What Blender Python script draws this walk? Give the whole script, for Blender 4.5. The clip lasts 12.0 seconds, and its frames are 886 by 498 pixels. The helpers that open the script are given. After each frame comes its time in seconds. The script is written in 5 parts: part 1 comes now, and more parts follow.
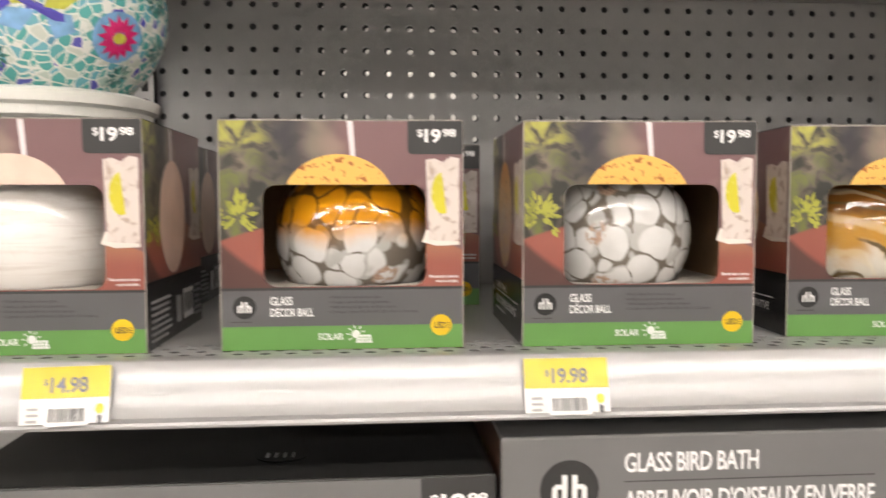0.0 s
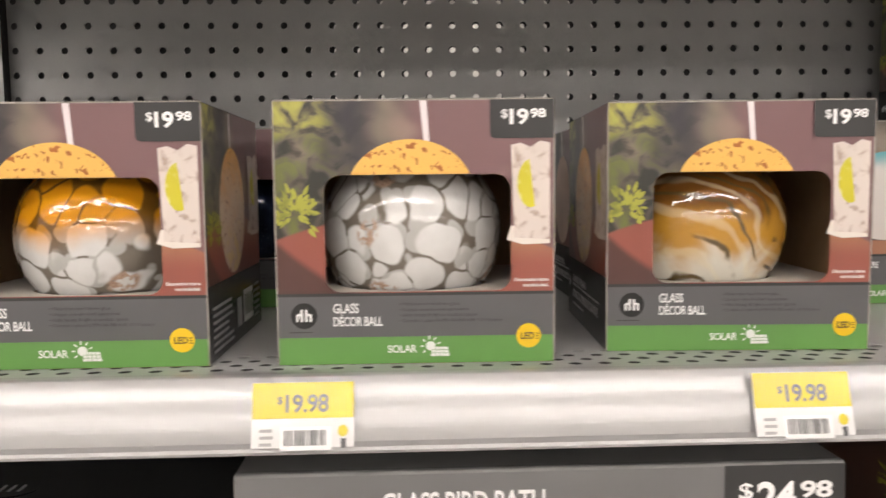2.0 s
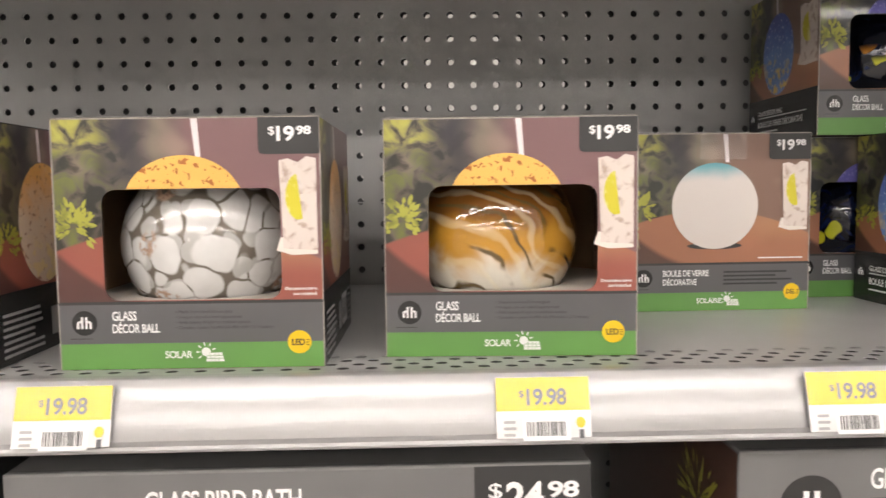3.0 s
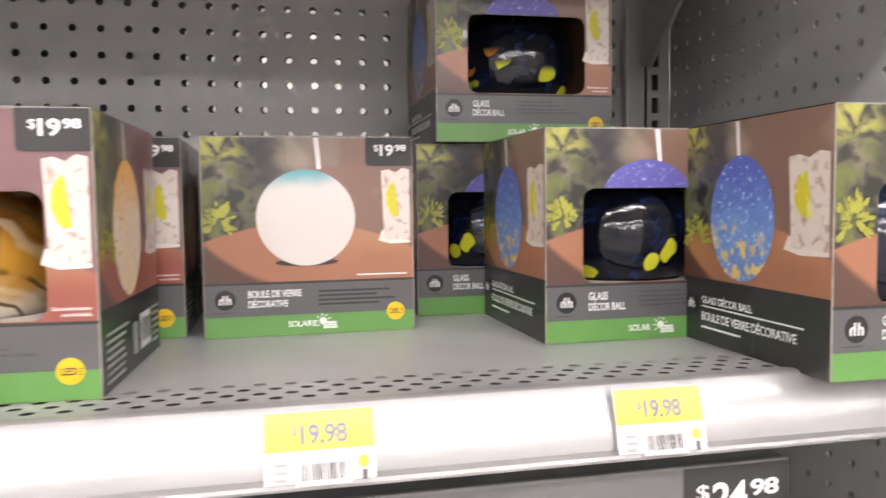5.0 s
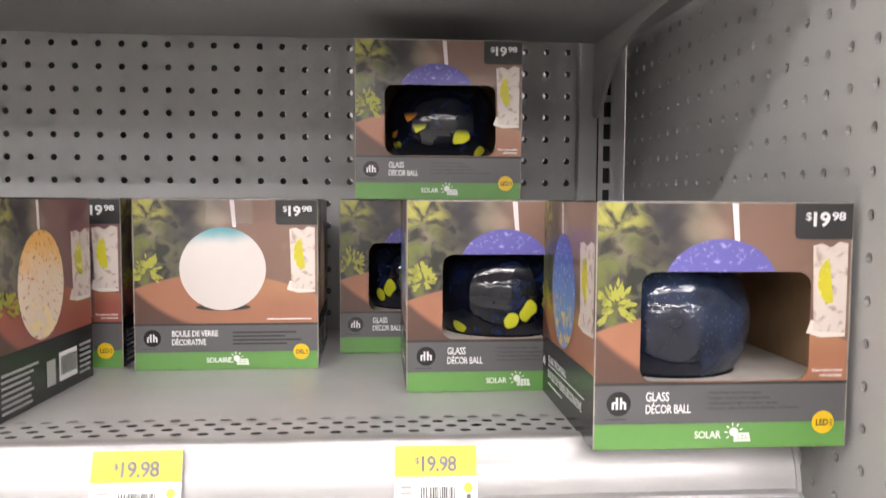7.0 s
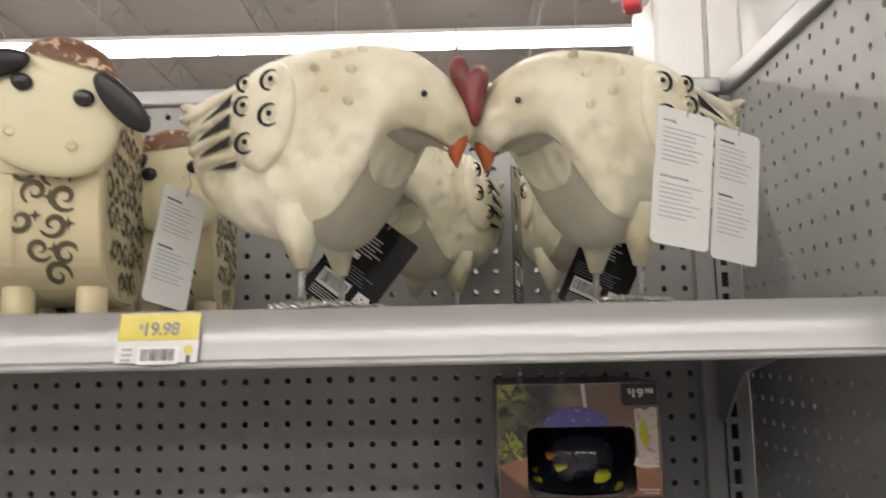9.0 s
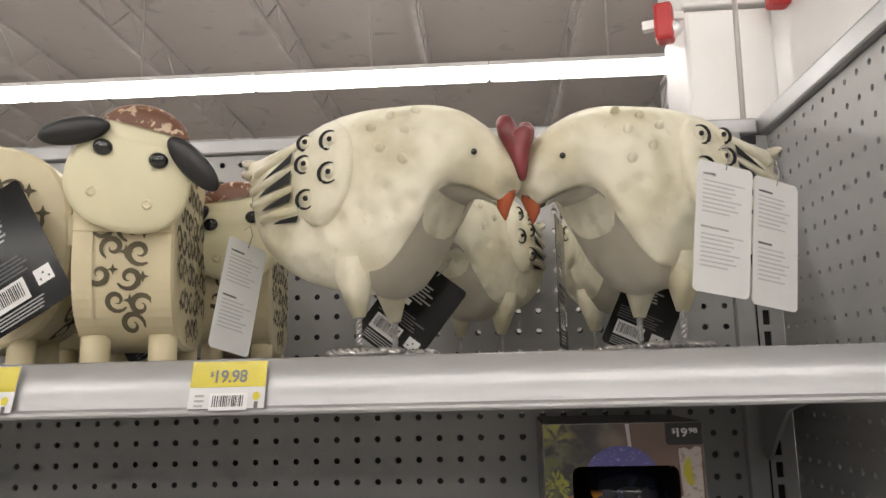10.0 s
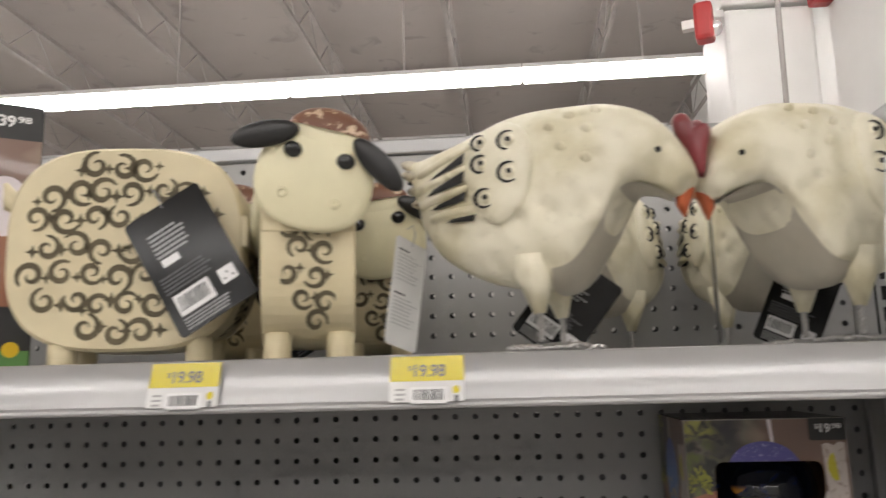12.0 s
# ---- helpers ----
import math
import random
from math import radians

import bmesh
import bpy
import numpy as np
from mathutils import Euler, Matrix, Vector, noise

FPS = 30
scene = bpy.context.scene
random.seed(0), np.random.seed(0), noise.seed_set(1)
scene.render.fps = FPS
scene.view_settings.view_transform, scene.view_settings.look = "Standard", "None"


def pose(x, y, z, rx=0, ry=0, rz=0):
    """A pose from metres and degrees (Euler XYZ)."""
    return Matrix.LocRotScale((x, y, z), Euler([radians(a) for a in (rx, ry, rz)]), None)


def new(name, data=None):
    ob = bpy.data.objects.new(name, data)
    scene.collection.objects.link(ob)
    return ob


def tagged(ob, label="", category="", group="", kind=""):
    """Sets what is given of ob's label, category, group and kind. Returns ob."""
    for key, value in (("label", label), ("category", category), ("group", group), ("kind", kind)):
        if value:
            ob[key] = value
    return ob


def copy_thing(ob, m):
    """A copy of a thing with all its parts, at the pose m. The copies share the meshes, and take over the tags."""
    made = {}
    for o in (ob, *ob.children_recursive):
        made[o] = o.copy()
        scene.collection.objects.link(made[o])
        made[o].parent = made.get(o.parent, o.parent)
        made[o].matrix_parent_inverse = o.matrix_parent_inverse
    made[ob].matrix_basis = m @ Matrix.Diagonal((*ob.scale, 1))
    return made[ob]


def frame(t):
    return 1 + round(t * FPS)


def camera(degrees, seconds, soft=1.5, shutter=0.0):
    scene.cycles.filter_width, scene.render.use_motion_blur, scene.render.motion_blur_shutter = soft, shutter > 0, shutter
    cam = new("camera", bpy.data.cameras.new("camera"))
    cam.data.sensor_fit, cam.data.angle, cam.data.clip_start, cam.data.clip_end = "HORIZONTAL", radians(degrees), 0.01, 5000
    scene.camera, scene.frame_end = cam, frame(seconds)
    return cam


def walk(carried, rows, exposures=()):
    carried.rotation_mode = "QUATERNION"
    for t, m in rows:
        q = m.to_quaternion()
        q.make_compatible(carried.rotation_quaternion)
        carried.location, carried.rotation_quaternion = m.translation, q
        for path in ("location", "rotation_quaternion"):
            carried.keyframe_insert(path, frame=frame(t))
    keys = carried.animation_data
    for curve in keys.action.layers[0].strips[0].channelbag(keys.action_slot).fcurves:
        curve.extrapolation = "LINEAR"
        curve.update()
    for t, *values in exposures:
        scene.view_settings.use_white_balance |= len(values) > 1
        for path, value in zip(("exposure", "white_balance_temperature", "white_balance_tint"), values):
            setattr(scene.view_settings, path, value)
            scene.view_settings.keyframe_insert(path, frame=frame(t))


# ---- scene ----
cam = camera(59.6, 12.0, shutter=0.35)
METRES, EYE, TILT, LEAN, TURN = 1.2, 1.33, 0.0, 0.0, -4.5
ROWS = [
    (0.0, 0.0, 0.0, 0.0, -0.01, -3.41, 0.15),
    (0.5, 0.0448, 0.0169, -0.009, -2.63, -4.3, 0.44),
    (1.0, 0.0606, 0.052, 0.0034, -3.13, -4.75, 0.41),
    (1.5, 0.0782, 0.0737, -0.0009, -1.0, -4.81, 0.61),
    (2.0, 0.1342, 0.0656, 0.0053, 2.24, -4.81, 0.61),
    (2.5, 0.2029, 0.0581, 0.0075, 2.93, -4.65, 0.61),
    (3.0, 0.2486, 0.0534, 0.008, 2.78, -4.42, 0.69),
    (3.5, 0.2903, 0.0505, 0.0015, 1.95, -4.31, 0.63),
    (5.5, 0.4793, 0.1237, 0.0066, -9.49, -3.41, 0.74),
    (6.0, 0.5368, 0.097, 0.0122, -1.74, -3.69, -0.18),
    (6.5, 0.57, 0.0669, 0.0167, 0.21, -3.74, -0.35),
    (8.5, 0.527, 0.0183, 0.1786, 0.44, 2.1, 0.53),
    (9.0, 0.5138, 0.0111, 0.1978, 5.33, 7.21, 1.13),
    (9.5, 0.5073, -0.0023, 0.207, 7.35, 8.4, 1.12),
    (10.0, 0.507, -0.015, 0.2067, 7.9, 9.43, 1.31),
    (10.5, 0.5097, -0.0232, 0.2072, 8.09, 9.9, 1.41),
    (11.0, 0.5115, -0.0211, 0.204, 8.33, 9.98, 1.61),
    (11.5, 0.4978, -0.0243, 0.2064, 8.96, 9.87, 1.66),
    (12.0, 0.412, -0.039, 0.2037, 9.64, 9.71, 1.49),
]
walk(cam, [(t, pose(0, 0, EYE, TILT, LEAN, TURN) @ pose(METRES * x, METRES * y, METRES * z, 90 + pitch, roll, yaw)) for t, x, y, z, yaw, pitch, roll in ROWS],
     exposures=[(0.0, 0.85, 6550, 12), (0.5, 0.5, 6600, 13), (1.1, 0.8, 6550, 13), (2.0, 0.66, 6500, 13), (2.5, 0.88, 6500, 13), (3.0, 0.84, 6480, 13), (3.7, 0.9, 6450, 12), (5.4, 1.36, 6150, 16), (6.7, 1.33, 6150, 15), (8.3, 0.42, 6400, 11), (9.2, 0.12, 6350, 10), (12.0, 0.05, 6250, 11)])

# exposure and light
scene.view_settings.exposure = 0.0
world = bpy.data.worlds.new("store")
scene.world = world
world.use_nodes = True
world.node_tree.nodes["Background"].inputs[0].default_value = (1.0, 0.95, 0.9, 1)
world.node_tree.nodes["Background"].inputs[1].default_value = 0.02
LAMP = 20.0


# ---------------------------------------------------------------- materials
def mat(name, color, rough=0.5, metal=0.0, coat=0.0, vary=0.06, scale=8.0, bump=0.0, bump_scale=200.0, spec=0.5):
    m = bpy.data.materials.new(name)
    m.use_nodes = True
    nt = m.node_tree
    b = nt.nodes["Principled BSDF"]
    b.inputs["Roughness"].default_value = rough
    b.inputs["Metallic"].default_value = metal
    b.inputs["Coat Weight"].default_value = coat
    b.inputs["Specular IOR Level"].default_value = spec
    co = nt.nodes.new("ShaderNodeTexCoord")
    n1 = nt.nodes.new("ShaderNodeTexNoise")
    n1.inputs["Scale"].default_value = scale
    n1.inputs["Detail"].default_value = 6
    nt.links.new(co.outputs["Object"], n1.inputs["Vector"])
    r = nt.nodes.new("ShaderNodeValToRGB")
    r.color_ramp.elements[0].position, r.color_ramp.elements[1].position = 0.3, 0.7
    r.color_ramp.elements[0].color = (*[max(0, c * (1 - vary)) for c in color], 1)
    r.color_ramp.elements[1].color = (*[min(1, c * (1 + vary)) for c in color], 1)
    nt.links.new(n1.outputs["Fac"], r.inputs["Fac"])
    nt.links.new(r.outputs["Color"], b.inputs["Base Color"])
    if bump:
        n2 = nt.nodes.new("ShaderNodeTexNoise")
        n2.inputs["Scale"].default_value = bump_scale
        nt.links.new(co.outputs["Object"], n2.inputs["Vector"])
        bp = nt.nodes.new("ShaderNodeBump")
        bp.inputs["Strength"].default_value = bump
        bp.inputs["Distance"].default_value = 0.002
        nt.links.new(n2.outputs["Fac"], bp.inputs["Height"])
        nt.links.new(bp.outputs["Normal"], b.inputs["Normal"])
    return m


class Net:
    """Short node wiring for the patterned materials."""

    def __init__(self, name, rough=0.4, coat=0.0):
        self.m = bpy.data.materials.new(name)
        self.m.use_nodes = True
        self.nt = self.m.node_tree
        self.b = self.nt.nodes["Principled BSDF"]
        self.b.inputs["Roughness"].default_value = rough
        self.b.inputs["Coat Weight"].default_value = coat
        self.co = self.nt.nodes.new("ShaderNodeTexCoord")

    def node(self, kind, links=(), **vals):
        n = self.nt.nodes.new(kind)
        for k, v in vals.items():
            n.inputs[k.replace("_", " ")].default_value = v
        for k, v in dict(links).items():
            self.nt.links.new(v, n.inputs[k])
        return n

    def math(self, op, a, b=0.0, clamp=False):
        n = self.nt.nodes.new("ShaderNodeMath")
        n.operation = op
        n.use_clamp = clamp
        for i, v in enumerate((a, b)):
            if isinstance(v, (int, float)):
                n.inputs[i].default_value = v
            else:
                self.nt.links.new(v, n.inputs[i])
        return n.outputs[0]

    def step(self, v, lo, hi):
        """0 below lo, 1 above hi (or the reverse where lo > hi)."""
        n = self.nt.nodes.new("ShaderNodeMapRange")
        n.interpolation_type = "SMOOTHSTEP"
        a, b, c, d = (lo, hi, 0.0, 1.0) if lo < hi else (hi, lo, 1.0, 0.0)
        for i, q in zip((1, 2, 3, 4), (a, b, c, d)):
            n.inputs[i].default_value = q
        self.nt.links.new(v, n.inputs[0])
        return n.outputs[0]

    def mix(self, f, a, b):
        n = self.nt.nodes.new("ShaderNodeMix")
        n.data_type = "RGBA"
        for i, v in ((0, f), (6, a), (7, b)):
            if isinstance(v, tuple):
                n.inputs[i].default_value = (*v, 1)
            elif isinstance(v, float):
                n.inputs[i].default_value = v
            else:
                self.nt.links.new(v, n.inputs[i])
        return n.outputs[2]

    def noise(self, scale, vec=None, detail=3.0, distortion=0.0):
        return self.node("ShaderNodeTexNoise", {"Vector": vec or self.co.outputs["Object"]}, Scale=scale, Detail=detail, Distortion=distortion).outputs["Fac"]

    def voronoi(self, scale, feature="F1", vec=None, rand=1.0):
        n = self.node("ShaderNodeTexVoronoi", {"Vector": vec or self.co.outputs["Object"]}, Scale=scale, Randomness=rand)
        n.feature = feature
        return n

    def warp(self, amount, scale):
        n = self.node("ShaderNodeTexNoise", {"Vector": self.co.outputs["Object"]}, Scale=scale)
        v = self.nt.nodes.new("ShaderNodeVectorMath")
        v.operation = "MULTIPLY_ADD"
        self.nt.links.new(n.outputs["Color"], v.inputs[0])
        v.inputs[1].default_value = (amount,) * 3
        self.nt.links.new(self.co.outputs["Object"], v.inputs[2])
        return v.outputs[0]

    def done(self, color):
        self.nt.links.new(color, self.b.inputs["Base Color"])
        return self.m


def photo(name, table, back_l, back_r, hi):
    """Printed photograph: a table edge, blurred leaves and a plum wall."""
    k = Net(name, 0.28, 0.2)
    sep = k.node("ShaderNodeSeparateXYZ", {"Vector": k.co.outputs["UV"]})
    u, v = sep.outputs[0], sep.outputs[1]
    nz = k.noise(3.5, k.co.outputs["UV"], 2)
    fine = k.noise(11, k.co.outputs["UV"], 4, 1.0)
    bg = k.mix(k.step(k.math("ADD", u, k.math("MULTIPLY", nz, 0.2)), 0.5, 0.64), back_l, back_r)
    bg = k.mix(k.math("MULTIPLY", k.step(nz, 0.5, 0.7), 0.5), bg, hi)
    leafy = k.math("MULTIPLY", k.step(fine, 0.44, 0.68), k.step(u, 0.32, 0.12))
    bg = k.mix(k.math("MULTIPLY", leafy, 0.7), bg, (0.16, 0.19, 0.03))
    dark = k.math("MULTIPLY", k.step(fine, 0.5, 0.34), k.step(u, 0.45, 0.2))
    bg = k.mix(k.math("MULTIPLY", dark, 0.85), bg, (0.012, 0.015, 0.012))
    gloom = k.math("MULTIPLY", k.math("MULTIPLY", k.step(u, 0.14, 0.2), k.step(u, 0.42, 0.26)), k.step(v, 0.70, 0.8))
    bg = k.mix(k.math("MULTIPLY", gloom, k.step(nz, 0.3, 0.55)), bg, (0.03, 0.026, 0.034))
    sunny = k.math("MULTIPLY", k.math("MULTIPLY", k.step(u, 0.24, 0.1), k.step(v, 0.84, 0.93)), k.step(fine, 0.38, 0.62))
    bg = k.mix(k.math("MULTIPLY", sunny, 0.85), bg, (0.46, 0.44, 0.08))
    d = k.math("SUBTRACT", u, 0.45)
    edge = k.math("SUBTRACT", 0.57, k.math("MULTIPLY", k.math("MULTIPLY", d, d), 0.45))
    tb = k.mix(nz, table, tuple(c * 1.35 for c in table))
    glow = k.math("MULTIPLY", k.step(u, 0.55, 0.8), k.step(v, 0.36, 0.5))
    tb = k.mix(k.math("MULTIPLY", glow, 0.35), tb, (0.5, 0.3, 0.15))
    fac = k.step(k.math("SUBTRACT", v, edge), 0.006, -0.006)
    col = k.mix(fac, bg, tb)
    shade = k.math("MULTIPLY", k.step(k.math("SUBTRACT", k.math("MULTIPLY", d, d), k.math("MULTIPLY", k.math("SUBTRACT", v, 0.27), 0.9)), 0.0, 0.04), k.step(u, 0.5, 0.3))
    col = k.mix(k.math("MULTIPLY", shade, 0.8), col, (0.03, 0.02, 0.02))
    return k.done(col)


def ball_glass(name, kind):
    """Hand-blown glass: colour under a glossy, slightly wavy skin."""
    k = Net(name, 0.06, 0.0 if kind in ("blue", "navy") else 0.3)
    sep = k.node("ShaderNodeSeparateXYZ", {"Vector": k.co.outputs["Object"]})
    z = sep.outputs[2]
    wavy = k.node("ShaderNodeBump", {"Height": k.noise(70, None, 3, 0.6)}, Strength=0.35, Distance=0.0016)
    for socket in ("Normal", "Coat Normal"):
        k.nt.links.new(wavy.outputs["Normal"], k.b.inputs[socket])
    if kind in ("white_pebble", "amber_pebble"):
        w = k.warp(0.02, 30)
        tone = k.mix(k.noise(60, None, 3), (0.50, 0.50, 0.49), (0.70, 0.70, 0.69))
        gap = (0.15, 0.13, 0.105)
        if kind == "amber_pebble":
            top = k.step(k.math("ADD", z, k.math("MULTIPLY", k.noise(28), 0.03)), 0.006, 0.026)
            tone = k.mix(top, tone, (0.62, 0.26, 0.008))
            gap = k.mix(top, gap, (0.16, 0.075, 0.012))
        under = k.voronoi(62, "F1", k.warp(0.03, 24), 1.0).outputs["Distance"]
        over = k.voronoi(49, "F1", w, 0.85).outputs["Distance"]
        d = k.voronoi(49, "DISTANCE_TO_EDGE", w, 0.85).outputs["Distance"]
        dull = k.mix(0.42, tone, gap)
        col = k.mix(k.step(under, 0.52, 0.44), gap, dull)
        peb = k.math("MULTIPLY", k.step(d, 0.012, 0.055), k.step(over, 0.64, 0.54))
        col = k.mix(peb, col, tone)
        sp = k.voronoi(34, "F1", w)
        spot = k.math("MULTIPLY", k.step(sp.outputs["Distance"], 0.34, 0.2), k.step(k.node("ShaderNodeSeparateColor", {"Color": sp.outputs["Color"]}).outputs[0], 0.72, 0.74))
        glit = k.mix(k.noise(700, None, 2), (0.16, 0.08, 0.05), (0.62, 0.45, 0.34))
        return k.done(k.mix(k.math("MULTIPLY", spot, k.step(k.noise(190, None, 3), 0.42, 0.55)), col, glit))
    if kind == "stripe":
        rot = k.node("ShaderNodeMapping", {"Vector": k.warp(0.045, 15)})
        rot.inputs["Rotation"].default_value = (0, radians(-52), 0)
        wv = k.node("ShaderNodeTexWave", {"Vector": rot.outputs[0]}, Scale=15.0, Distortion=7.0, Detail=3.0)
        zz = k.math("ADD", z, k.math("MULTIPLY", k.math("SUBTRACT", k.noise(24, None, 3, 1.0), 0.5), 0.05))
        base = k.mix(k.step(zz, -0.030, -0.006), (0.66, 0.63, 0.55), (0.44, 0.225, 0.028))
        base = k.mix(k.step(zz, -0.004, 0.022), base, (0.15, 0.06, 0.012))
        base = k.mix(k.math("MULTIPLY", k.step(wv.outputs["Fac"], 0.8, 1.0), 0.3), base, (0.74, 0.66, 0.45))
        col = k.mix(k.math("MULTIPLY", k.step(wv.outputs["Fac"], 0.09, 0.0), k.step(k.noise(30), 0.38, 0.52)), base, (0.10, 0.065, 0.022))
        return k.done(col)
    if kind == "white":
        st = k.node("ShaderNodeMapping", {"Vector": k.co.outputs["Object"]})
        st.inputs["Scale"].default_value = (6, 6, 60)
        n = k.noise(3, st.outputs[0], 4, 0.6)
        return k.done(k.mix(k.step(n, 0.45, 0.7), (0.8, 0.78, 0.75), (0.68, 0.64, 0.6)))
    if kind == "navy":
        base = k.mix(k.step(k.noise(20, None, 3), 0.4, 0.7), (0.008, 0.011, 0.022), (0.03, 0.043, 0.085))
        fl = k.voronoi(330, "F1")
        flecks = k.math("MULTIPLY", k.step(fl.outputs["Distance"], 0.34, 0.14), k.step(k.noise(22), 0.44, 0.62))
        return k.done(k.mix(k.math("MULTIPLY", flecks, 0.22), base, (0.2, 0.24, 0.3)))
    vor = k.voronoi(52, "F1", k.warp(0.014, 40))
    cell = k.node("ShaderNodeSeparateColor", {"Color": vor.outputs["Color"]})
    blob = k.step(vor.outputs["Distance"], 0.43, 0.36)
    base = k.mix(k.step(k.noise(45, None, 5, 1.2), 0.5, 0.75), (0.003, 0.004, 0.009), (0.012, 0.024, 0.08))
    pick = k.math("MULTIPLY", k.step(cell.outputs[0], 0.46, 0.48), k.step(k.math("SUBTRACT", z, k.math("MULTIPLY", cell.outputs[1], 0.022)), -0.008, -0.016))
    yel = k.mix(k.step(cell.outputs[2], 0.88, 0.9), (0.56, 0.58, 0.03), (0.5, 0.2, 0.02))
    return k.done(k.mix(k.math("MULTIPLY", blob, pick), base, yel))


def dapple(name, base, spot, scale, lo, hi, rough=0.4):
    k = Net(name, rough)
    f = k.step(k.noise(scale, None, 4, 0.5), lo, hi)
    n = k.mix(k.noise(14, None, 3), tuple(c * 0.86 for c in base), base)
    return k.done(k.mix(f, n, spot))


def painted_tin(name, base, grime):
    k = Net(name, 0.42, 0.1)
    big = k.noise(16, None, 5)
    col = k.mix(k.step(big, 0.38, 0.66), base, grime)
    col = k.mix(k.math("MULTIPLY", k.step(k.noise(120, None, 5), 0.62, 0.76), 0.22), col, tuple(c * 0.6 for c in grime))
    dent = k.voronoi(62, "SMOOTH_F1")
    bp = k.node("ShaderNodeBump", {"Height": dent.outputs["Distance"]}, Strength=0.85, Distance=0.006)
    k.nt.links.new(bp.outputs["Normal"], k.b.inputs["Normal"])
    return k.done(col)


def mosaic_mat():
    k = Net("mosaic_glass", 0.18, 0.4)
    w = k.warp(0.006, 60)
    d = k.voronoi(140, "DISTANCE_TO_EDGE", w)
    c = k.voronoi(140, "F1", w)
    s = k.node("ShaderNodeSeparateColor", {"Color": c.outputs["Color"]})
    a = k.mix(k.step(s.outputs[0], 0.25, 0.3), (0.55, 0.62, 0.55), (0.09, 0.38, 0.36))
    a = k.mix(k.step(s.outputs[1], 0.72, 0.76), a, (0.15, 0.42, 0.5))
    a = k.mix(k.step(s.outputs[2], 0.9, 0.93), a, (0.1, 0.1, 0.45))
    return k.done(k.mix(k.step(d.outputs["Distance"], 0.09, 0.05), a, (0.72, 0.75, 0.7)))


def ceiling_mat():
    k = Net("roof_deck", 0.8)
    a = k.mix(k.noise(0.5, None, 5), (0.36, 0.325, 0.30), (0.50, 0.455, 0.43))
    return k.done(k.mix(k.math("MULTIPLY", k.step(k.noise(2.2, None, 6, 1.0), 0.58, 0.72), 0.35), a, (0.16, 0.14, 0.14)))


GREY = mat("grey_shelf_paint", (0.41, 0.41, 0.405), 0.42, 0.0, vary=0.05, bump=0.05)
DECK = mat("shelf_deck_paint", (0.44, 0.445, 0.44), 0.28, 0.0, vary=0.06, scale=14, bump=0.03)
SIDE = mat("side_panel_paint", (0.42, 0.42, 0.415), 0.4, 0.0, vary=0.04, bump=0.04)
LIP = mat("price_rail_plastic", (0.44, 0.44, 0.442), 0.3, 0.45, vary=0.05, scale=5, bump=0.02, bump_scale=60)
RAIL = mat("brushed_rail", (0.38, 0.38, 0.38), 0.35, 0.6, vary=0.08)
# near-black that stands for the shade inside holes and slots
HOLESHADE = mat("hole_shade", (0.02, 0.02, 0.02), 0.8)
FLOOR = mat("vinyl_floor", (0.55, 0.53, 0.5), 0.25, vary=0.06, scale=3)
WALL = mat("store_wall", (0.72, 0.71, 0.69), 0.7, vary=0.04, scale=1.2)
WHITE = mat("white_paint", (0.8, 0.79, 0.77), 0.45, vary=0.04, scale=2)
ROOF = ceiling_mat()
JOIST = mat("joist_paint", (0.40, 0.37, 0.35), 0.6, vary=0.12, scale=4)
RED = mat("red_plastic", (0.42, 0.03, 0.03), 0.35, vary=0.1)
CLEAR = mat("clear_lamp_lens", (0.8, 0.8, 0.8), 0.08, 0.6)
P_GREEN = mat("print_green", (0.12, 0.29, 0.07), 0.35, vary=0.05, scale=20)
P_GREY = mat("print_and_shade_grey", (0.10, 0.10, 0.105), 0.35, vary=0.05, scale=20)
TAGBLACK = mat("tag_gloss_black", (0.010, 0.010, 0.010), 0.14, vary=0.1, scale=20, spec=0.25)
P_DARK = mat("print_dark", (0.03, 0.03, 0.03), 0.5, vary=0.1, scale=20)
P_BLACK = mat("print_black", (0.027, 0.027, 0.027), 0.25, vary=0.1, scale=20)
P_WHITE = mat("print_white", (0.82, 0.82, 0.82), 0.4, vary=0.02)
P_PALE = mat("print_pale_grey", (0.36, 0.36, 0.36), 0.4, vary=0.02)
P_YELLOW = mat("print_yellow", (0.78, 0.52, 0.01), 0.35, vary=0.04)
P_TAGYEL = mat("tag_yellow", (0.64, 0.54, 0.012), 0.5, coat=0.8, vary=0.05, scale=30)
P_PAPER = mat("tag_paper", (0.74, 0.74, 0.73), 0.55, vary=0.03, scale=30)
P_SLEEVED = mat("tag_paper_in_sleeve", (0.74, 0.74, 0.73), 0.5, coat=1.0, vary=0.03, scale=30)
P_TAGINK = mat("tag_ink", (0.13, 0.13, 0.13), 0.5, coat=1.0, vary=0.05)
for _m in (P_TAGYEL, P_SLEEVED, P_TAGINK):
    _m.node_tree.nodes["Principled BSDF"].inputs["Coat Roughness"].default_value = 0.16
P_TEXT = mat("print_thin_grey", (0.5, 0.5, 0.5), 0.5, vary=0.04)
LID = mat("print_black_lid", (0.010, 0.010, 0.010), 0.24, vary=0.15, scale=30)
P_LEAF = dapple("print_leaf", (0.40, 0.40, 0.06), (0.19, 0.21, 0.04), 90, 0.5, 0.7)
P_STRAW = mat("print_straw", (0.75, 0.68, 0.7), 0.35, vary=0.05)
P_DRINK = dapple("print_iced_drink", (0.7, 0.62, 0.57), (0.4, 0.3, 0.25), 130, 0.5, 0.68)
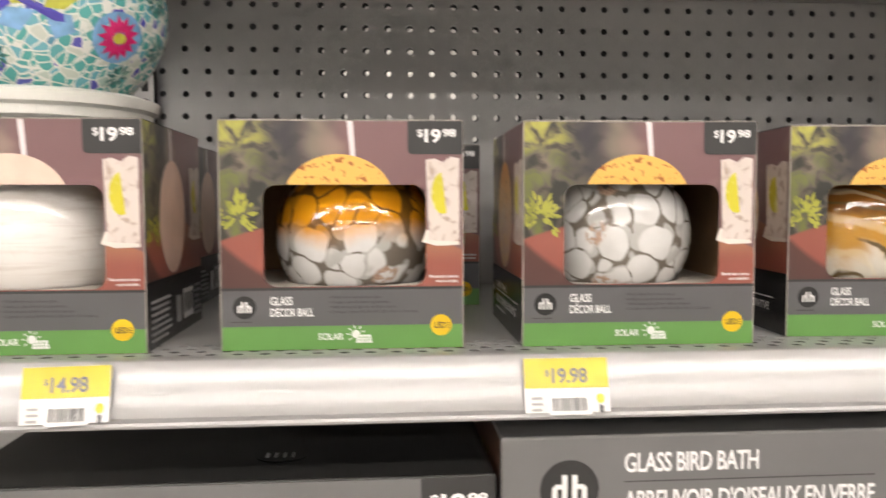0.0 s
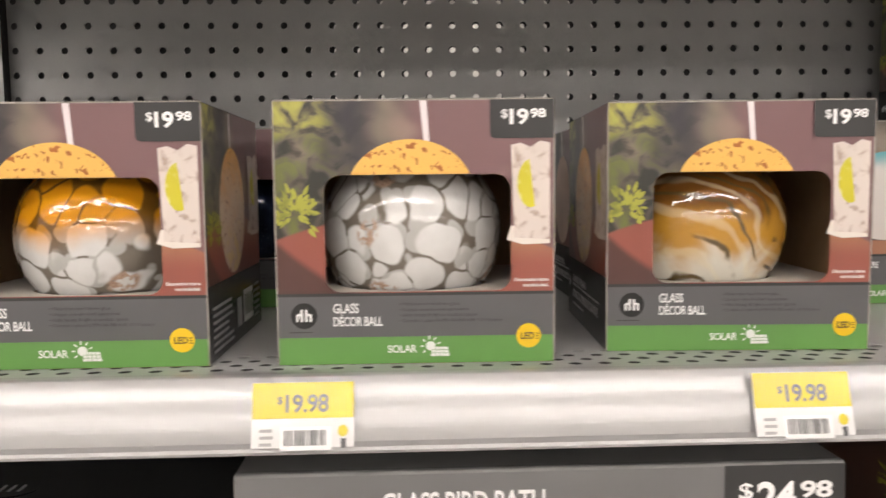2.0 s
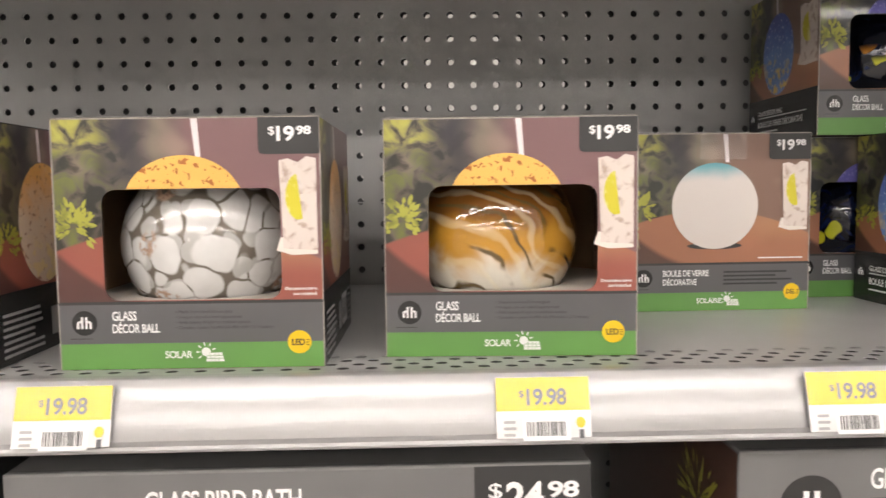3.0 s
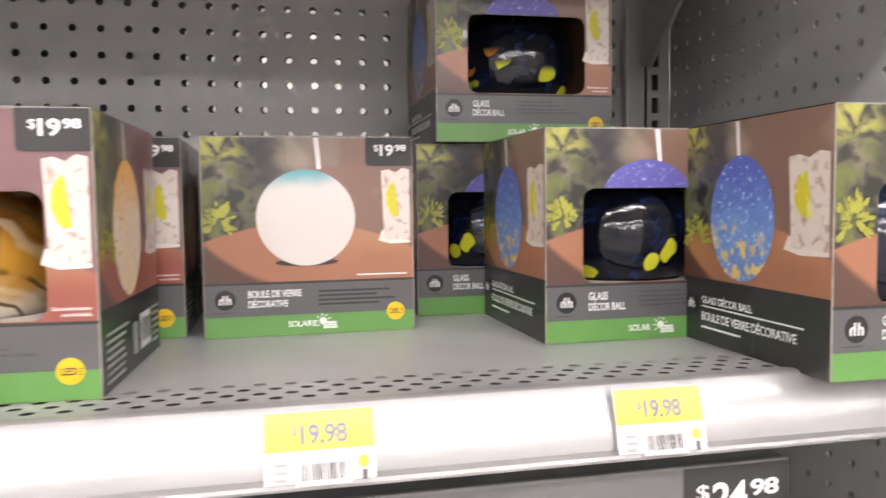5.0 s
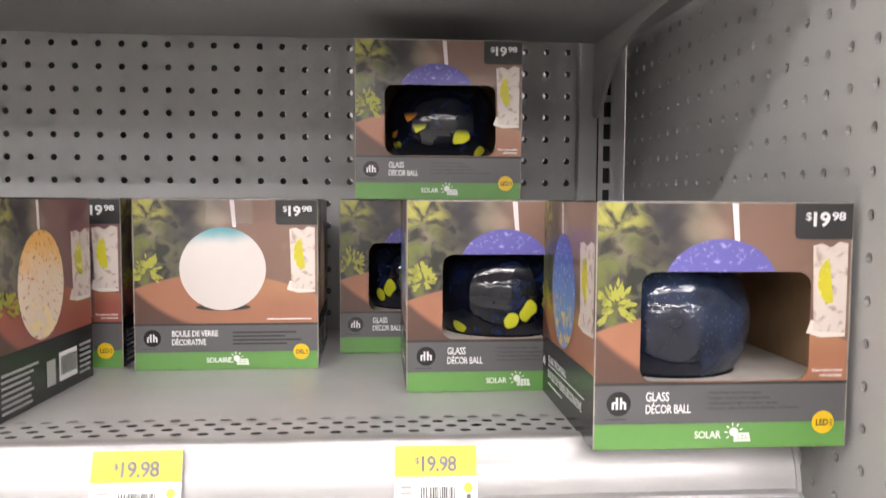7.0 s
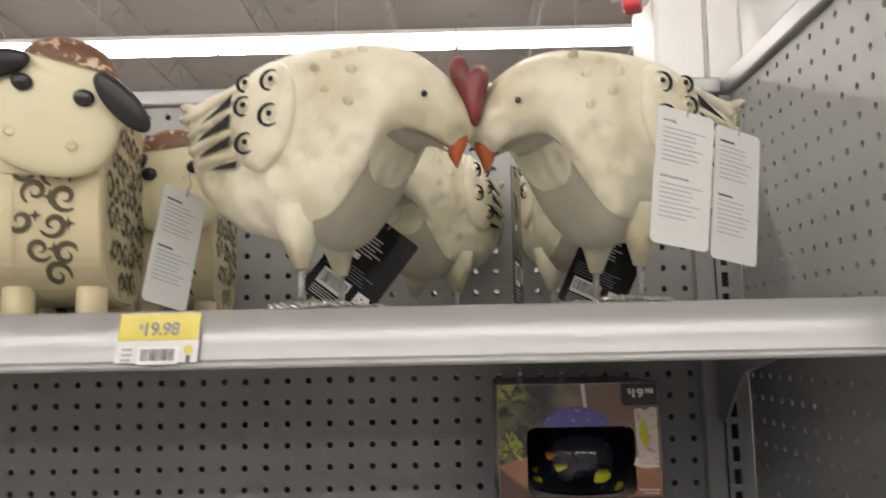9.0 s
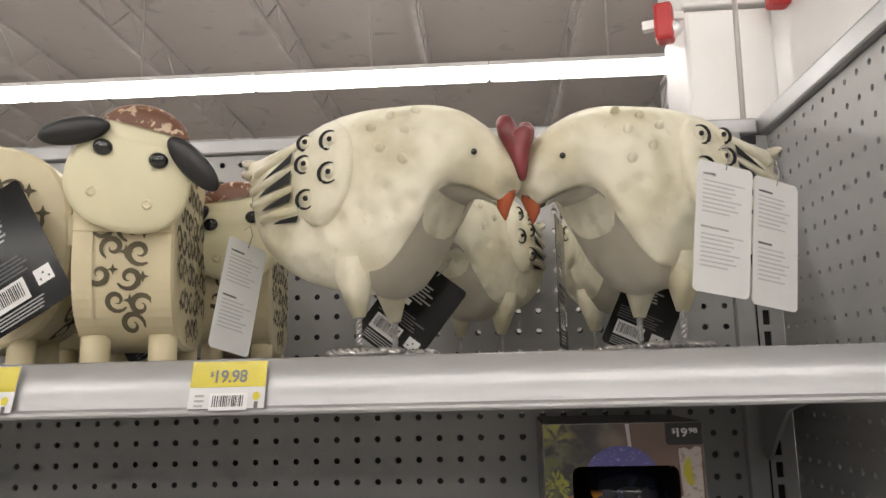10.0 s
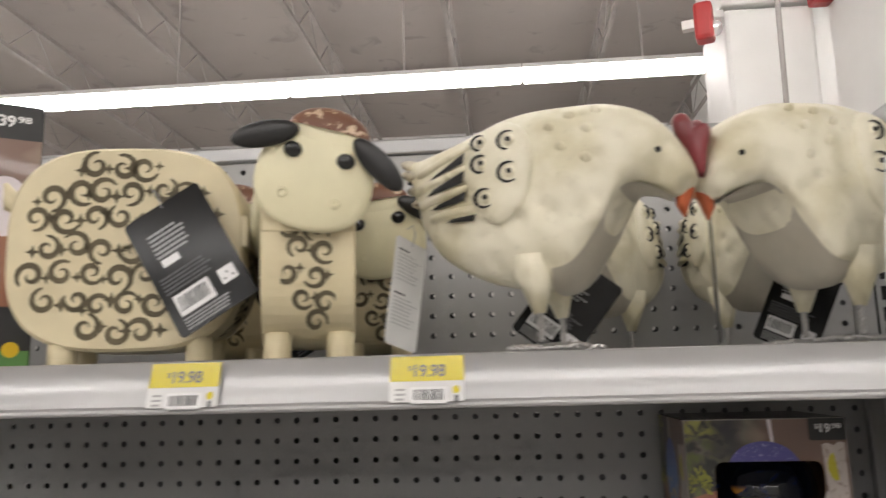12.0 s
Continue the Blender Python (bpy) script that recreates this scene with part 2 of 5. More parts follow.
P_COASTER = mat("print_coaster", (0.72, 0.66, 0.6), 0.35)
P_LEMON = dapple("print_lemon", (0.62, 0.56, 0.03), (0.7, 0.68, 0.25), 120, 0.5, 0.6)
P_AMBERBALL = dapple("print_amber_ball", (0.84, 0.49, 0.11), (0.38, 0.12, 0.02), 260, 0.57, 0.62)
P_PINKBALL = mat("print_pink_ball", (0.78, 0.58, 0.48), 0.35, vary=0.06, scale=60)
P_BLUEBALL = dapple("print_blue_ball", (0.13, 0.12, 0.42), (0.35, 0.33, 0.65), 300, 0.55, 0.72)


def side_ball_print(name, top, bottom, fleck, streak):
    k = Net(name, 0.3)
    z = k.node("ShaderNodeSeparateXYZ", {"Vector": k.co.outputs["Object"]}).outputs[2]
    zz = k.math("ADD", z, k.math("MULTIPLY", k.math("SUBTRACT", k.noise(70, None, 4), 0.5), 0.05))
    col = k.mix(k.step(zz, 0.075, 0.12), bottom, top)
    col = k.mix(k.math("MULTIPLY", k.step(k.noise(260, None, 4), 0.58, 0.66), 0.8), col, fleck)
    hot = k.math("MULTIPLY", k.step(k.noise(120, None, 2), 0.5, 0.6), k.step(zz, 0.085, 0.06))
    return k.done(k.mix(hot, col, streak))


P_BLUESIDE = side_ball_print("print_blue_side", (0.08, 0.11, 0.42), (0.15, 0.27, 0.58), (0.5, 0.6, 0.78), (0.74, 0.55, 0.16))
P_AMBERSIDE = side_ball_print("print_amber_side", (0.78, 0.42, 0.1), (0.74, 0.62, 0.5), (0.3, 0.11, 0.04), (0.8, 0.66, 0.35))
k = Net("print_white_ball", 0.3)
_s = k.node("ShaderNodeSeparateXYZ", {"Vector": k.co.outputs["Object"]})
P_WHITEBALL = k.done(k.mix(k.step(k.math("ADD", _s.outputs[2], k.math("MULTIPLY", k.noise(40), 0.012)), 0.112, 0.128), (0.62, 0.575, 0.545), (0.12, 0.34, 0.4)))
EDGE = mat("worn_card_edge", (0.34, 0.31, 0.28), 0.6, vary=0.35, scale=90)
CARD = mat("brown_card", (0.30, 0.19, 0.10), 0.75, vary=0.1, scale=40, bump=0.1)
INSERT = mat("card_insert", (0.55, 0.52, 0.47), 0.7, vary=0.05, scale=40)
PH_PLUM = photo("photo_plum", (0.24, 0.07, 0.05), (0.10, 0.085, 0.07), (0.19, 0.10, 0.105), (0.36, 0.28, 0.21))
PH_BROWN = photo("photo_brown", (0.29, 0.125, 0.07), (0.085, 0.08, 0.06), (0.205, 0.122, 0.092), (0.40, 0.32, 0.23))
BALL = {n: ball_glass("art_glass_" + n, n) for n in ("white_pebble", "amber_pebble", "stripe", "white", "blue", "navy")}
HEN = painted_tin("hen_paint", (0.78, 0.74, 0.59), (0.60, 0.55, 0.37))
HENGREY = mat("hen_breast_grey", (0.47, 0.435, 0.355), 0.45, vary=0.1, scale=25)
HENDARK = mat("hen_slot_black", (0.012, 0.012, 0.012), 0.7)
TIP = dapple("tail_tip_paint", (0.62, 0.57, 0.45), (0.1, 0.08, 0.06), 150, 0.52, 0.6)
COMB = mat("comb_red", (0.17, 0.02, 0.025), 0.38, vary=0.25, scale=40, coat=0.2)
BEAK = mat("beak_orange", (0.42, 0.095, 0.03), 0.45, vary=0.15, scale=60)
STEEL = mat("twisted_steel", (0.5, 0.49, 0.48), 0.3, 0.9, vary=0.2, scale=120)
SHEEP = mat("sheep_cream_paint", (0.66, 0.58, 0.38), 0.4, vary=0.08, scale=20, bump=0.06)
SHEEPFACE = mat("sheep_face_paint", (0.78, 0.73, 0.50), 0.38, vary=0.05, scale=20)
# the dim inside of the sheep, put into the colour of the scrolls
CUT = mat("cutout_shade", (0.12, 0.10, 0.062), 0.9, vary=0.3, scale=25)
WOOL = dapple("wool_brown", (0.17, 0.07, 0.035), (0.65, 0.5, 0.35), 130, 0.56, 0.62)
EARBLACK = mat("ear_black", (0.018, 0.018, 0.018), 0.35, vary=0.2)
EYEBLACK = mat("eye_gloss_black", (0.01, 0.01, 0.01), 0.06, coat=0.5)
CREAMRING = mat("mosaic_base_plastic", (0.68, 0.68, 0.64), 0.35)
MOSAIC = mosaic_mat()
LILAC = mat("mosaic_violet", (0.07, 0.06, 0.38), 0.25)
PINK = mat("mosaic_pink", (0.6, 0.03, 0.16), 0.25, vary=0.2, scale=150)
TEALD = dapple("mosaic_dark_teal", (0.02, 0.14, 0.13), (0.1, 0.3, 0.22), 200, 0.5, 0.6)
SKYB = mat("mosaic_sky", (0.2, 0.4, 0.65), 0.25, vary=0.2, scale=150)
LIME = mat("mosaic_lime", (0.5, 0.52, 0.08), 0.25, vary=0.2, scale=150)

LIGHT = bpy.data.materials.new("tube_light")
LIGHT.use_nodes = True
LIGHT.node_tree.nodes["Principled BSDF"].inputs["Emission Color"].default_value = (1.0, 0.94, 0.87, 1)
LIGHT.node_tree.nodes["Principled BSDF"].inputs["Emission Strength"].default_value = LAMP


# ---------------------------------------------------------------- mesh helpers
def mesh_ob(name, me, material, parent=None, label="", smooth=False):
    me.materials.append(material)
    if smooth:
        for p in me.polygons:
            p.use_smooth = True
    ob = new(name, me)
    if parent:
        ob.parent = parent
    if label:
        ob["label"] = label
    return ob


def part(name, bm, material, parent=None, label="", smooth=False):
    me = bpy.data.meshes.new(name)
    bmesh.ops.recalc_face_normals(bm, faces=bm.faces)
    bm.to_mesh(me)
    bm.free()
    return mesh_ob(name, me, material, parent, label, smooth)


def pyd(name, verts, faces, material, parent=None, label="", smooth=False):
    me = bpy.data.meshes.new(name)
    me.from_pydata([tuple(v) for v in verts], [], faces)
    me.update()
    return mesh_ob(name, me, material, parent, label, smooth)


def thing(name, m, label, category, group="", kind=""):
    ob = new(name)
    ob.matrix_basis = m
    return tagged(ob, label, category, group, kind)


def box(bm, x0, x1, y0, y1, z0, z1, bevel=0.0, m=None):
    r = bmesh.ops.create_cube(bm, size=1, matrix=pose((x0 + x1) / 2, (y0 + y1) / 2, (z0 + z1) / 2) @ Matrix.Diagonal((x1 - x0, y1 - y0, z1 - z0, 1)))
    vs = r["verts"]
    if bevel:
        es = {e for v in vs for e in v.link_edges}
        b = bmesh.ops.bevel(bm, geom=list(es), offset=bevel, segments=2, affect="EDGES", profile=0.5)
        vs = list({v for f in b["faces"] for v in f.verts} | {v for v in vs if v.is_valid})
    if m is not None:
        bmesh.ops.transform(bm, matrix=m, verts=vs)
    return bm


def block(name, x0, x1, y0, y1, z0, z1, material, parent=None, label="", bevel=0.0, m=None):
    return part(name, box(bmesh.new(), x0, x1, y0, y1, z0, z1, bevel, m), material, parent, label)


def extrude_profile(name, pts, x0, x1, material, parent=None, label="", smooth=False):
    """A closed (y, z) outline drawn out along x."""
    n = len(pts)
    v = [(x0, y, z) for y, z in pts] + [(x1, y, z) for y, z in pts]
    f = [(i, (i + 1) % n, n + (i + 1) % n, n + i) for i in range(n)] + [tuple(range(n))[::-1], tuple(range(n, 2 * n))]
    return pyd(name, v, f, material, parent, label, smooth)


def tube_bm(bm, pts, radii, seg=8):
    rings = []
    for i, p in enumerate(pts):
        p = Vector(p)
        d = (Vector(pts[min(i + 1, len(pts) - 1)]) - Vector(pts[max(i - 1, 0)])).normalized()
        a = d.orthogonal().normalized()
        b = d.cross(a)
        r = radii[i] if isinstance(radii, (list, tuple)) else radii
        rings.append([bm.verts.new(p + (a * math.cos(t) + b * math.sin(t)) * r) for t in [math.tau * j / seg for j in range(seg)]])
    for q, w in zip(rings, rings[1:]):
        for j in range(seg):
            bm.faces.new((q[j], q[(j + 1) % seg], w[(j + 1) % seg], w[j]))
    bm.faces.new(rings[0][::-1])
    bm.faces.new(rings[-1])
    return bm


def perforated(name, cells, cw, ch, hw, hh, to3, depth, material, parent=None, label="", square=False):
    """A sheet of cells (centres in its own plane), each with an eight-sided hole or a slot; to3(u, v, d) gives the place."""
    outer = [(1, 0), (1, 1), (0, 1), (-1, 1), (-1, 0), (-1, -1), (0, -1), (1, -1)]
    verts, faces, known = [], [], {}

    def put(p, shared):
        key = tuple(round(c, 5) for c in p)
        if shared and key in known:
            return known[key]
        known[key] = len(verts)
        verts.append(p)
        return len(verts) - 1

    for cu, cv in cells:
        rim = [put(to3(cu + a * cw / 2, cv + b * ch / 2, 0), True) for a, b in outer]
        hole = []
        for d in (0, depth):
            for j in range(8):
                t = math.tau * j / 8
                p, q = outer[j] if square else (math.cos(t), math.sin(t))
                hole.append(put(to3(cu + p * hw, cv + q * hh, d), False))
        for j in range(8):
            n = (j + 1) % 8
            faces.append((rim[j], rim[n], hole[n], hole[j]))
            if depth:
                faces.append((hole[j], hole[n], hole[8 + n], hole[8 + j]))
    return pyd(name, verts, faces, material, parent, label)


_letters = {}


def letters(s):
    if s not in _letters:
        cu = bpy.data.curves.new("letters", "FONT")
        cu.body = s
        cu.resolution_u = 3
        cu.offset = 0.0 if s.startswith("•") else 0.028 if s.isdigit() else 0.01 if s == "$" else 0.017
        cu.space_character = 0.94
        ob = bpy.data.objects.new("letters", cu)
        me = bpy.data.meshes.new_from_object(ob)
        v = np.array([p.co[:2] for p in me.vertices])
        lo, hi = v.min(0), v.max(0)
        _letters[s] = ((v - lo) / (hi - lo), [tuple(p.vertices) for p in me.polygons])
        bpy.data.objects.remove(ob)
        bpy.data.curves.remove(cu)
        bpy.data.meshes.remove(me)
    return _letters[s]


def write(parent, M, s, x, z, w, h, material, lift, name="lettering"):
    v, f = letters(s)
    return pyd(name, [M @ Vector((x + a * w, -lift, z + b * h)) for a, b in v], f, material, parent)


def flat(name, parent, M, pts, material, lift, label=""):
    """A printed patch: an outline in the face's own plane (x, z)."""
    return pyd(name, [M @ Vector((x, -lift, z)) for x, z in pts], [tuple(range(len(pts)))], material, parent, label)


def rect(x0, x1, z0, z1):
    return [(x0, z0), (x1, z0), (x1, z1), (x0, z1)]


def ell(cx, cz, rx, rz, n=28, a0=0.0, a1=math.tau):
    full = abs(a1 - a0 - math.tau) < 1e-6
    return [(cx + rx * math.cos(a0 + (a1 - a0) * i / (n if full else n - 1)), cz + rz * math.sin(a0 + (a1 - a0) * i / (n if full else n - 1))) for i in range(n)]


def round_rect(x0, x1, z0, z1, r, n=5):
    out = []
    for cx, cz, a in ((x1 - r, z1 - r, 0), (x0 + r, z1 - r, 90), (x0 + r, z0 + r, 180), (x1 - r, z0 + r, 270)):
        out += [(cx + r * math.cos(radians(a + 90 * i / n)), cz + r * math.sin(radians(a + 90 * i / n))) for i in range(n + 1)]
    return out


def multi(name, parent, M, shapes, material, lift, label=""):
    v, f = [], []
    for pts in shapes:
        f.append(tuple(range(len(v), len(v) + len(pts))))
        v += [M @ Vector((x, -lift - 0.00002 * len(f), z)) for x, z in pts]
    return pyd(name, v, f, material, parent, label)


def mark(parent, M, cx, cz, r, lift):
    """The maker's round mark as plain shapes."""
    d = flat("logo", parent, M, ell(cx, cz, r, r), P_BLACK, lift, "black round logo")
    s = [rect(cx + a * r - 0.09 * r, cx + a * r + 0.09 * r, cz - 0.45 * r, cz + b * r) for a, b in ((-0.5, 0.1), (-0.17, 0.5), (0.17, 0.5), (0.5, 0.1))]
    s += [rect(cx - 0.5 * r, cx - 0.17 * r, cz + 0.02 * r, cz + 0.18 * r), rect(cx + 0.17 * r, cx + 0.5 * r, cz + 0.02 * r, cz + 0.18 * r)]
    multi("logo_sign", d, M, s, P_WHITE, lift + 0.0003)


def solar_icon(parent, M, x, z, h, lift):
    s = [[(x + 0.3 * h, z), (x + 1.3 * h, z), (x + 1.2 * h, z + 0.5 * h), (x + 0.35 * h, z + 0.5 * h)], ell(x + 0.3 * h, z + 0.55 * h, 0.26 * h, 0.26 * h, 12)]
    for i in range(6):
        a = radians(20 + i * 40)
        p, q = Vector((math.cos(a), math.sin(a))), Vector((-math.sin(a), math.cos(a))) * 0.035 * h
        c = Vector((x + 0.3 * h, z + 0.55 * h))
        s.append([tuple(c + p * 0.36 * h + q), tuple(c + p * 0.36 * h - q), tuple(c + p * 0.55 * h - q), tuple(c + p * 0.55 * h + q)])
    multi("solar_icon", parent, M, s, P_WHITE, lift)
    multi("panel_lines", parent, M, [rect(x + 0.34 * h, x + 1.24 * h, z + b * h, z + (b + 0.025) * h) for b in (0.16, 0.33)] + [rect(x + a * h, x + (a + 0.025) * h, z + 0.02 * h, z + 0.48 * h) for a in (0.55, 0.78, 1.0)], P_GREEN, lift + 0.0002)


def price(parent, M, x, z, w, h, dollars, cents, material, lift):
    write(parent, M, "$", x, z + 0.35 * h, 0.15 * w, 0.62 * h, material, lift, "price_sign")
    write(parent, M, dollars, x + 0.19 * w, z, 0.42 * w, h, material, lift, "price_dollars")
    write(parent, M, cents, x + 0.65 * w, z + 0.42 * h, 0.35 * w, 0.58 * h, material, lift, "price_cents")


def bars(parent, M, x, z, w, h, n, material, lift, seed=1, name="small_print"):
    rnd = random.Random(seed)
    return multi(name, parent, M, [rect(x, x + w * rnd.uniform(0.72, 1), z + h * i / n, z + h * (i + 0.45) / n) for i in range(n)], material, lift)


def barcode(parent, M, x, z, w, h, lift, seed=2):
    flat("barcode_ground", parent, M, rect(x, x + w, z, z + h), P_WHITE, lift)
    rnd, s, a = random.Random(seed), [], x + 0.08 * w
    while a < x + 0.9 * w:
        b = rnd.uniform(0.012, 0.035) * w
        s.append(rect(a, a + b, z + 0.2 * h, z + 0.85 * h))
        a += b + rnd.uniform(0.014, 0.035) * w
    multi("barcode", parent, M, s, P_BLACK, lift + 0.0002)


# ---------------------------------------------------------------- the store
def setting(ob, label, category):
    return tagged(ob, label, category, kind="structure")


setting(block("floor", -9, 9, -18, 14, -0.1, 0, FLOOR), "pale vinyl store floor", "floor")
setting(block("wall_south", -9, 9, -18.2, -18, 0, 6.2, WALL), "plain white store wall", "wall")
setting(block("wall_north", -9, 9, 14, 14.2, 0, 6.2, WALL), "plain white store wall", "wall")
setting(block("wall_west", -9.2, -9, -18, 14, 0, 6.2, WALL), "plain white store wall", "wall")
setting(block("wall_east", 9, 9.2, -18, 14, 0, 6.2, WALL), "plain white store wall", "wall")
setting(block("ceiling", -9, 9, -18, 14, 6.2, 6.3, ROOF), "taupe metal roof deck of the store", "ceiling")


def joist(x, z, size):
    """An open-web joist along y."""
    t = thing("roof_joist", pose(x, 0, z), "painted open-web steel roof joist", "joist", "roof joists")
    for dz in (0, 0.45):
        block("chord", -size, size, -18, 14, dz - size, dz + size, JOIST, t)
    bm = bmesh.new()
    y, up = -18.0, False
    while y < 13.5:
        tube_bm(bm, [(0, y, 0 if not up else 0.45), (0, y + 0.5, 0.45 if not up else 0)], 0.011, 5)
        y, up = y + 0.5, not up
    part("web", bm, JOIST, t)


for jx in (-7.0, -5.3, -3.6, -1.8, -0.1, 1.77, 3.5, 5.2):
    joist(jx, 5.6, 0.028)
for gy in (5.9, 9.6, 12.5):
    tagged(block("bridging_bar", -9, 9, gy - 0.02, gy + 0.02, 5.62, 5.66, JOIST), "thin steel bridging bar under the roof", "bar", "bridging bars")


def strip_light(y, z, x0, x1):
    t = thing("strip_light", pose(0, y, z), "long continuous white fluorescent strip light", "ceiling light", "strip lights")
    n = int((x1 - x0) / 2.4)
    for i in range(n):
        a = x0 + i * 2.4
        block("housing", a + 0.005, a + 2.395, -0.07, 0.07, 0.075, 0.12, WHITE, t)
        block("tube", a + 0.01, a + 2.39, -0.06, 0.06, -0.06, 0.074, LIGHT, t, bevel=0.03)
        block("hanger", a + 1.19, a + 1.21, -0.01, 0.01, 0.121, 1.68, JOIST, t)


strip_light(7.37, 4.58, -8.9, 3.2)
for ly in (2.2, -3.0, -8.2, -13.4):
    strip_light(ly, 4.52, -8.4, 8.5)

col = thing("column", pose(2.27, 5.2, 0), "white boxed store column with a cap band", "column", kind="structure")
block("shaft", -0.285, 0.3, -0.3, 0.3, 0, 3.98, WHITE, col, bevel=0.03)
block("upper_shaft", -0.30, 0.32, -0.32, 0.32, 4.0, 6.2, WHITE, col, bevel=0.02)


def emergency_lamp(x, z, y, rz):
    t = thing("emergency_lamp", pose(x, y, z, 0, 0, rz), "red emergency lamp head with a clear lens", "emergency light", "emergency lamps")
    block("head", -0.07, 0.07, -0.1, 0.02, -0.13, 0.13, RED, t, bevel=0.025)
    bm = bmesh.new()
    bmesh.ops.create_uvsphere(bm, u_segments=14, v_segments=8, radius=0.055, matrix=pose(0, -0.1, -0.05))
    part("lens", bm, CLEAR, t, "clear glossy lens", True)
    block("bracket", -0.03, 0.03, 0.02, 0.1, -0.03, 0.03, WHITE, t)


emergency_lamp(1.80, 3.86, 4.85, 70)
emergency_lamp(2.55, 4.02, 4.78, 0)
block("arm", 1.80, 1.99, 4.91, 4.95, 3.93, 3.98, WHITE, None)
tagged(bpy.data.objects["arm"], "white bracket arm on the column", "bracket")
sw = thing("side_wall", pose(0, 0, 0), "white partition wall with a metal top trim", "wall", kind="structure")
block("sheet", 2.62, 2.72, 1.4, 4.8, 0, 3.92, WHITE, sw)
block("top_trim", 2.59, 2.75, 1.4, 4.8, 3.922, 3.98, SIDE, sw, bevel=0.01)
block("upper_wall", 3.5, 3.6, -2, 12, 0, 6.19, WHITE, sw)
bm = tube_bm(bmesh.new(), [(2.13, 4.4, 2.0), (2.19, 4.4, 6.2)], 0.017, 8)
tagged(part("hanging_rod", bm, JOIST, None), "thin grey rod hanging from the roof", "rod")

# ---------------------------------------------------------------- gondola shelving
XL, XR, YB, PITCH = -0.62, 0.975, 0.905, 0.0254
gon = thing("back_panel", pose(0, 0, 0), "grey perforated metal back panel of the shelving", "shelf panel", kind="structure")
cols = int((0.95 - XL) / PITCH)
X0, Z0 = 0.008 - PITCH * 25, 1.454 - PITCH * 34
rows_n = int((1.862 - Z0) / PITCH) + 1
cells = [(X0 + PITCH * i, Z0 + PITCH * j) for i in range(cols + 2) for j in range(rows_n)]
perforated("pegboard", cells, PITCH, PITCH, 0.0039, 0.0039, lambda u, v, d: (u, YB + d, v), 0.002, GREY, gon)
# darker grey than the front sheet: the unlit gap is put into its colour
perforated("rear_pegboard_shaded", [(u + 0.0022, v + 0.004) for u, v in cells], PITCH, PITCH, 0.0037, 0.0037, lambda u, v, d: (u, YB + 0.032 + d, v), 0.0, P_GREY, gon)
ztop = Z0 + PITCH * (rows_n - 0.5)
for ex in (XL - 0.004, 0.962):
    block("end_strip", ex, ex + 0.004, YB + 0.003, YB + 0.031, 0.1, 1.86, GREY, gon)
block("corner_filler", 0.9505, 0.9656, YB - 0.002, YB + 0.02, 0.1, 1.872, GREY, gon)
block("lower_sheet", XL, 0.97, YB, YB + 0.03, 0.1, Z0 - PITCH / 2, GREY, gon)
block("top_rail", XL, 0.955, YB - 0.006, YB + 0.04, ztop + 0.001, ztop + 0.022, RAIL, gon, bevel=0.003)
for zz in (1.325, 1.60):
    block("seam", XL, 0.93, YB - 0.0022, YB - 0.0004, zz, zz + 0.0016, GREY, gon)


def upright(x):
    t = thing("upright", pose(x, YB - 0.001, 0), "grey slotted steel upright post", "shelf upright", "shelving uprights")
    block("post", -0.019, 0.004, -0.012, 0, 0.1, 1.875, SIDE, t, bevel=0.002)
    cs = [(0.014, 0.65 + 0.0254 * i) for i in range(48)]
    perforated("slotted_strip", cs, 0.02, 0.0254, 0.0042, 0.0088, lambda u, v, d: (u, -0.016 + d, v), 0.003, GREY, t, square=True)
    # dark sheet added behind the slots, in place of the shade inside the post
    block("hole_shade_sheet", 0.0045, 0.0235, -0.009, -0.001, 0.1, 1.87, HOLESHADE, t)


upright(0.926)
upright(-0.275)

sp = thing("side_panel", pose(0, 0, 0), "pale grey perforated end panel of the shelving", "shelf panel", kind="structure")
cells = [(0.8905 - PITCH * i, 1.4265 + PITCH * j) for i in range(23) for j in range(-30, 18)]
perforated("pegboard", cells, PITCH, PITCH, 0.0034, 0.0034, lambda u, v, d: (0.966 + d, u, v), 0.003, SIDE, sp)
zt = 1.4265 + PITCH * 17.5
yf = 0.8905 - PITCH * 22.5
block("backing", 0.985, 0.995, yf, YB + 0.03, 0.1, zt, mat("panel_core", (0.3, 0.24, 0.17), 0.8), sp)
block("lower_sheet", 0.966, 0.985, yf, YB, 0.1, 1.4265 - PITCH * 30.5, SIDE, sp)
block("top_rail", 0.958, 1.0, yf - 0.005, YB + 0.04, zt + 0.001, zt + 0.028, RAIL, sp, bevel=0.004)

# the rail's rounded face turns from leaning well back at the top to nearly upright at the foot
LIPPTS = [(0.478, 0.0), (0.4745, 0.0016), (0.470, 0.0021), (0.466, 0.0018), (0.4642, 0.0010)]
_y, _z = 0.4632, -0.0004
for _i in range(15):
    LIPPTS.append((_y, _z))
    _y, _z = _y - 0.0021 * math.tan(radians(34 - 29 * _i / 14)), _z - 0.0021
LIPPTS += [(_y - 0.0028, -0.0318), (_y - 0.0036, -0.0335), (_y - 0.0026, -0.0352), (_y + 0.0015, -0.0360), (0.4600, -0.0345), (0.470, -0.020), (0.478, -0.004)]


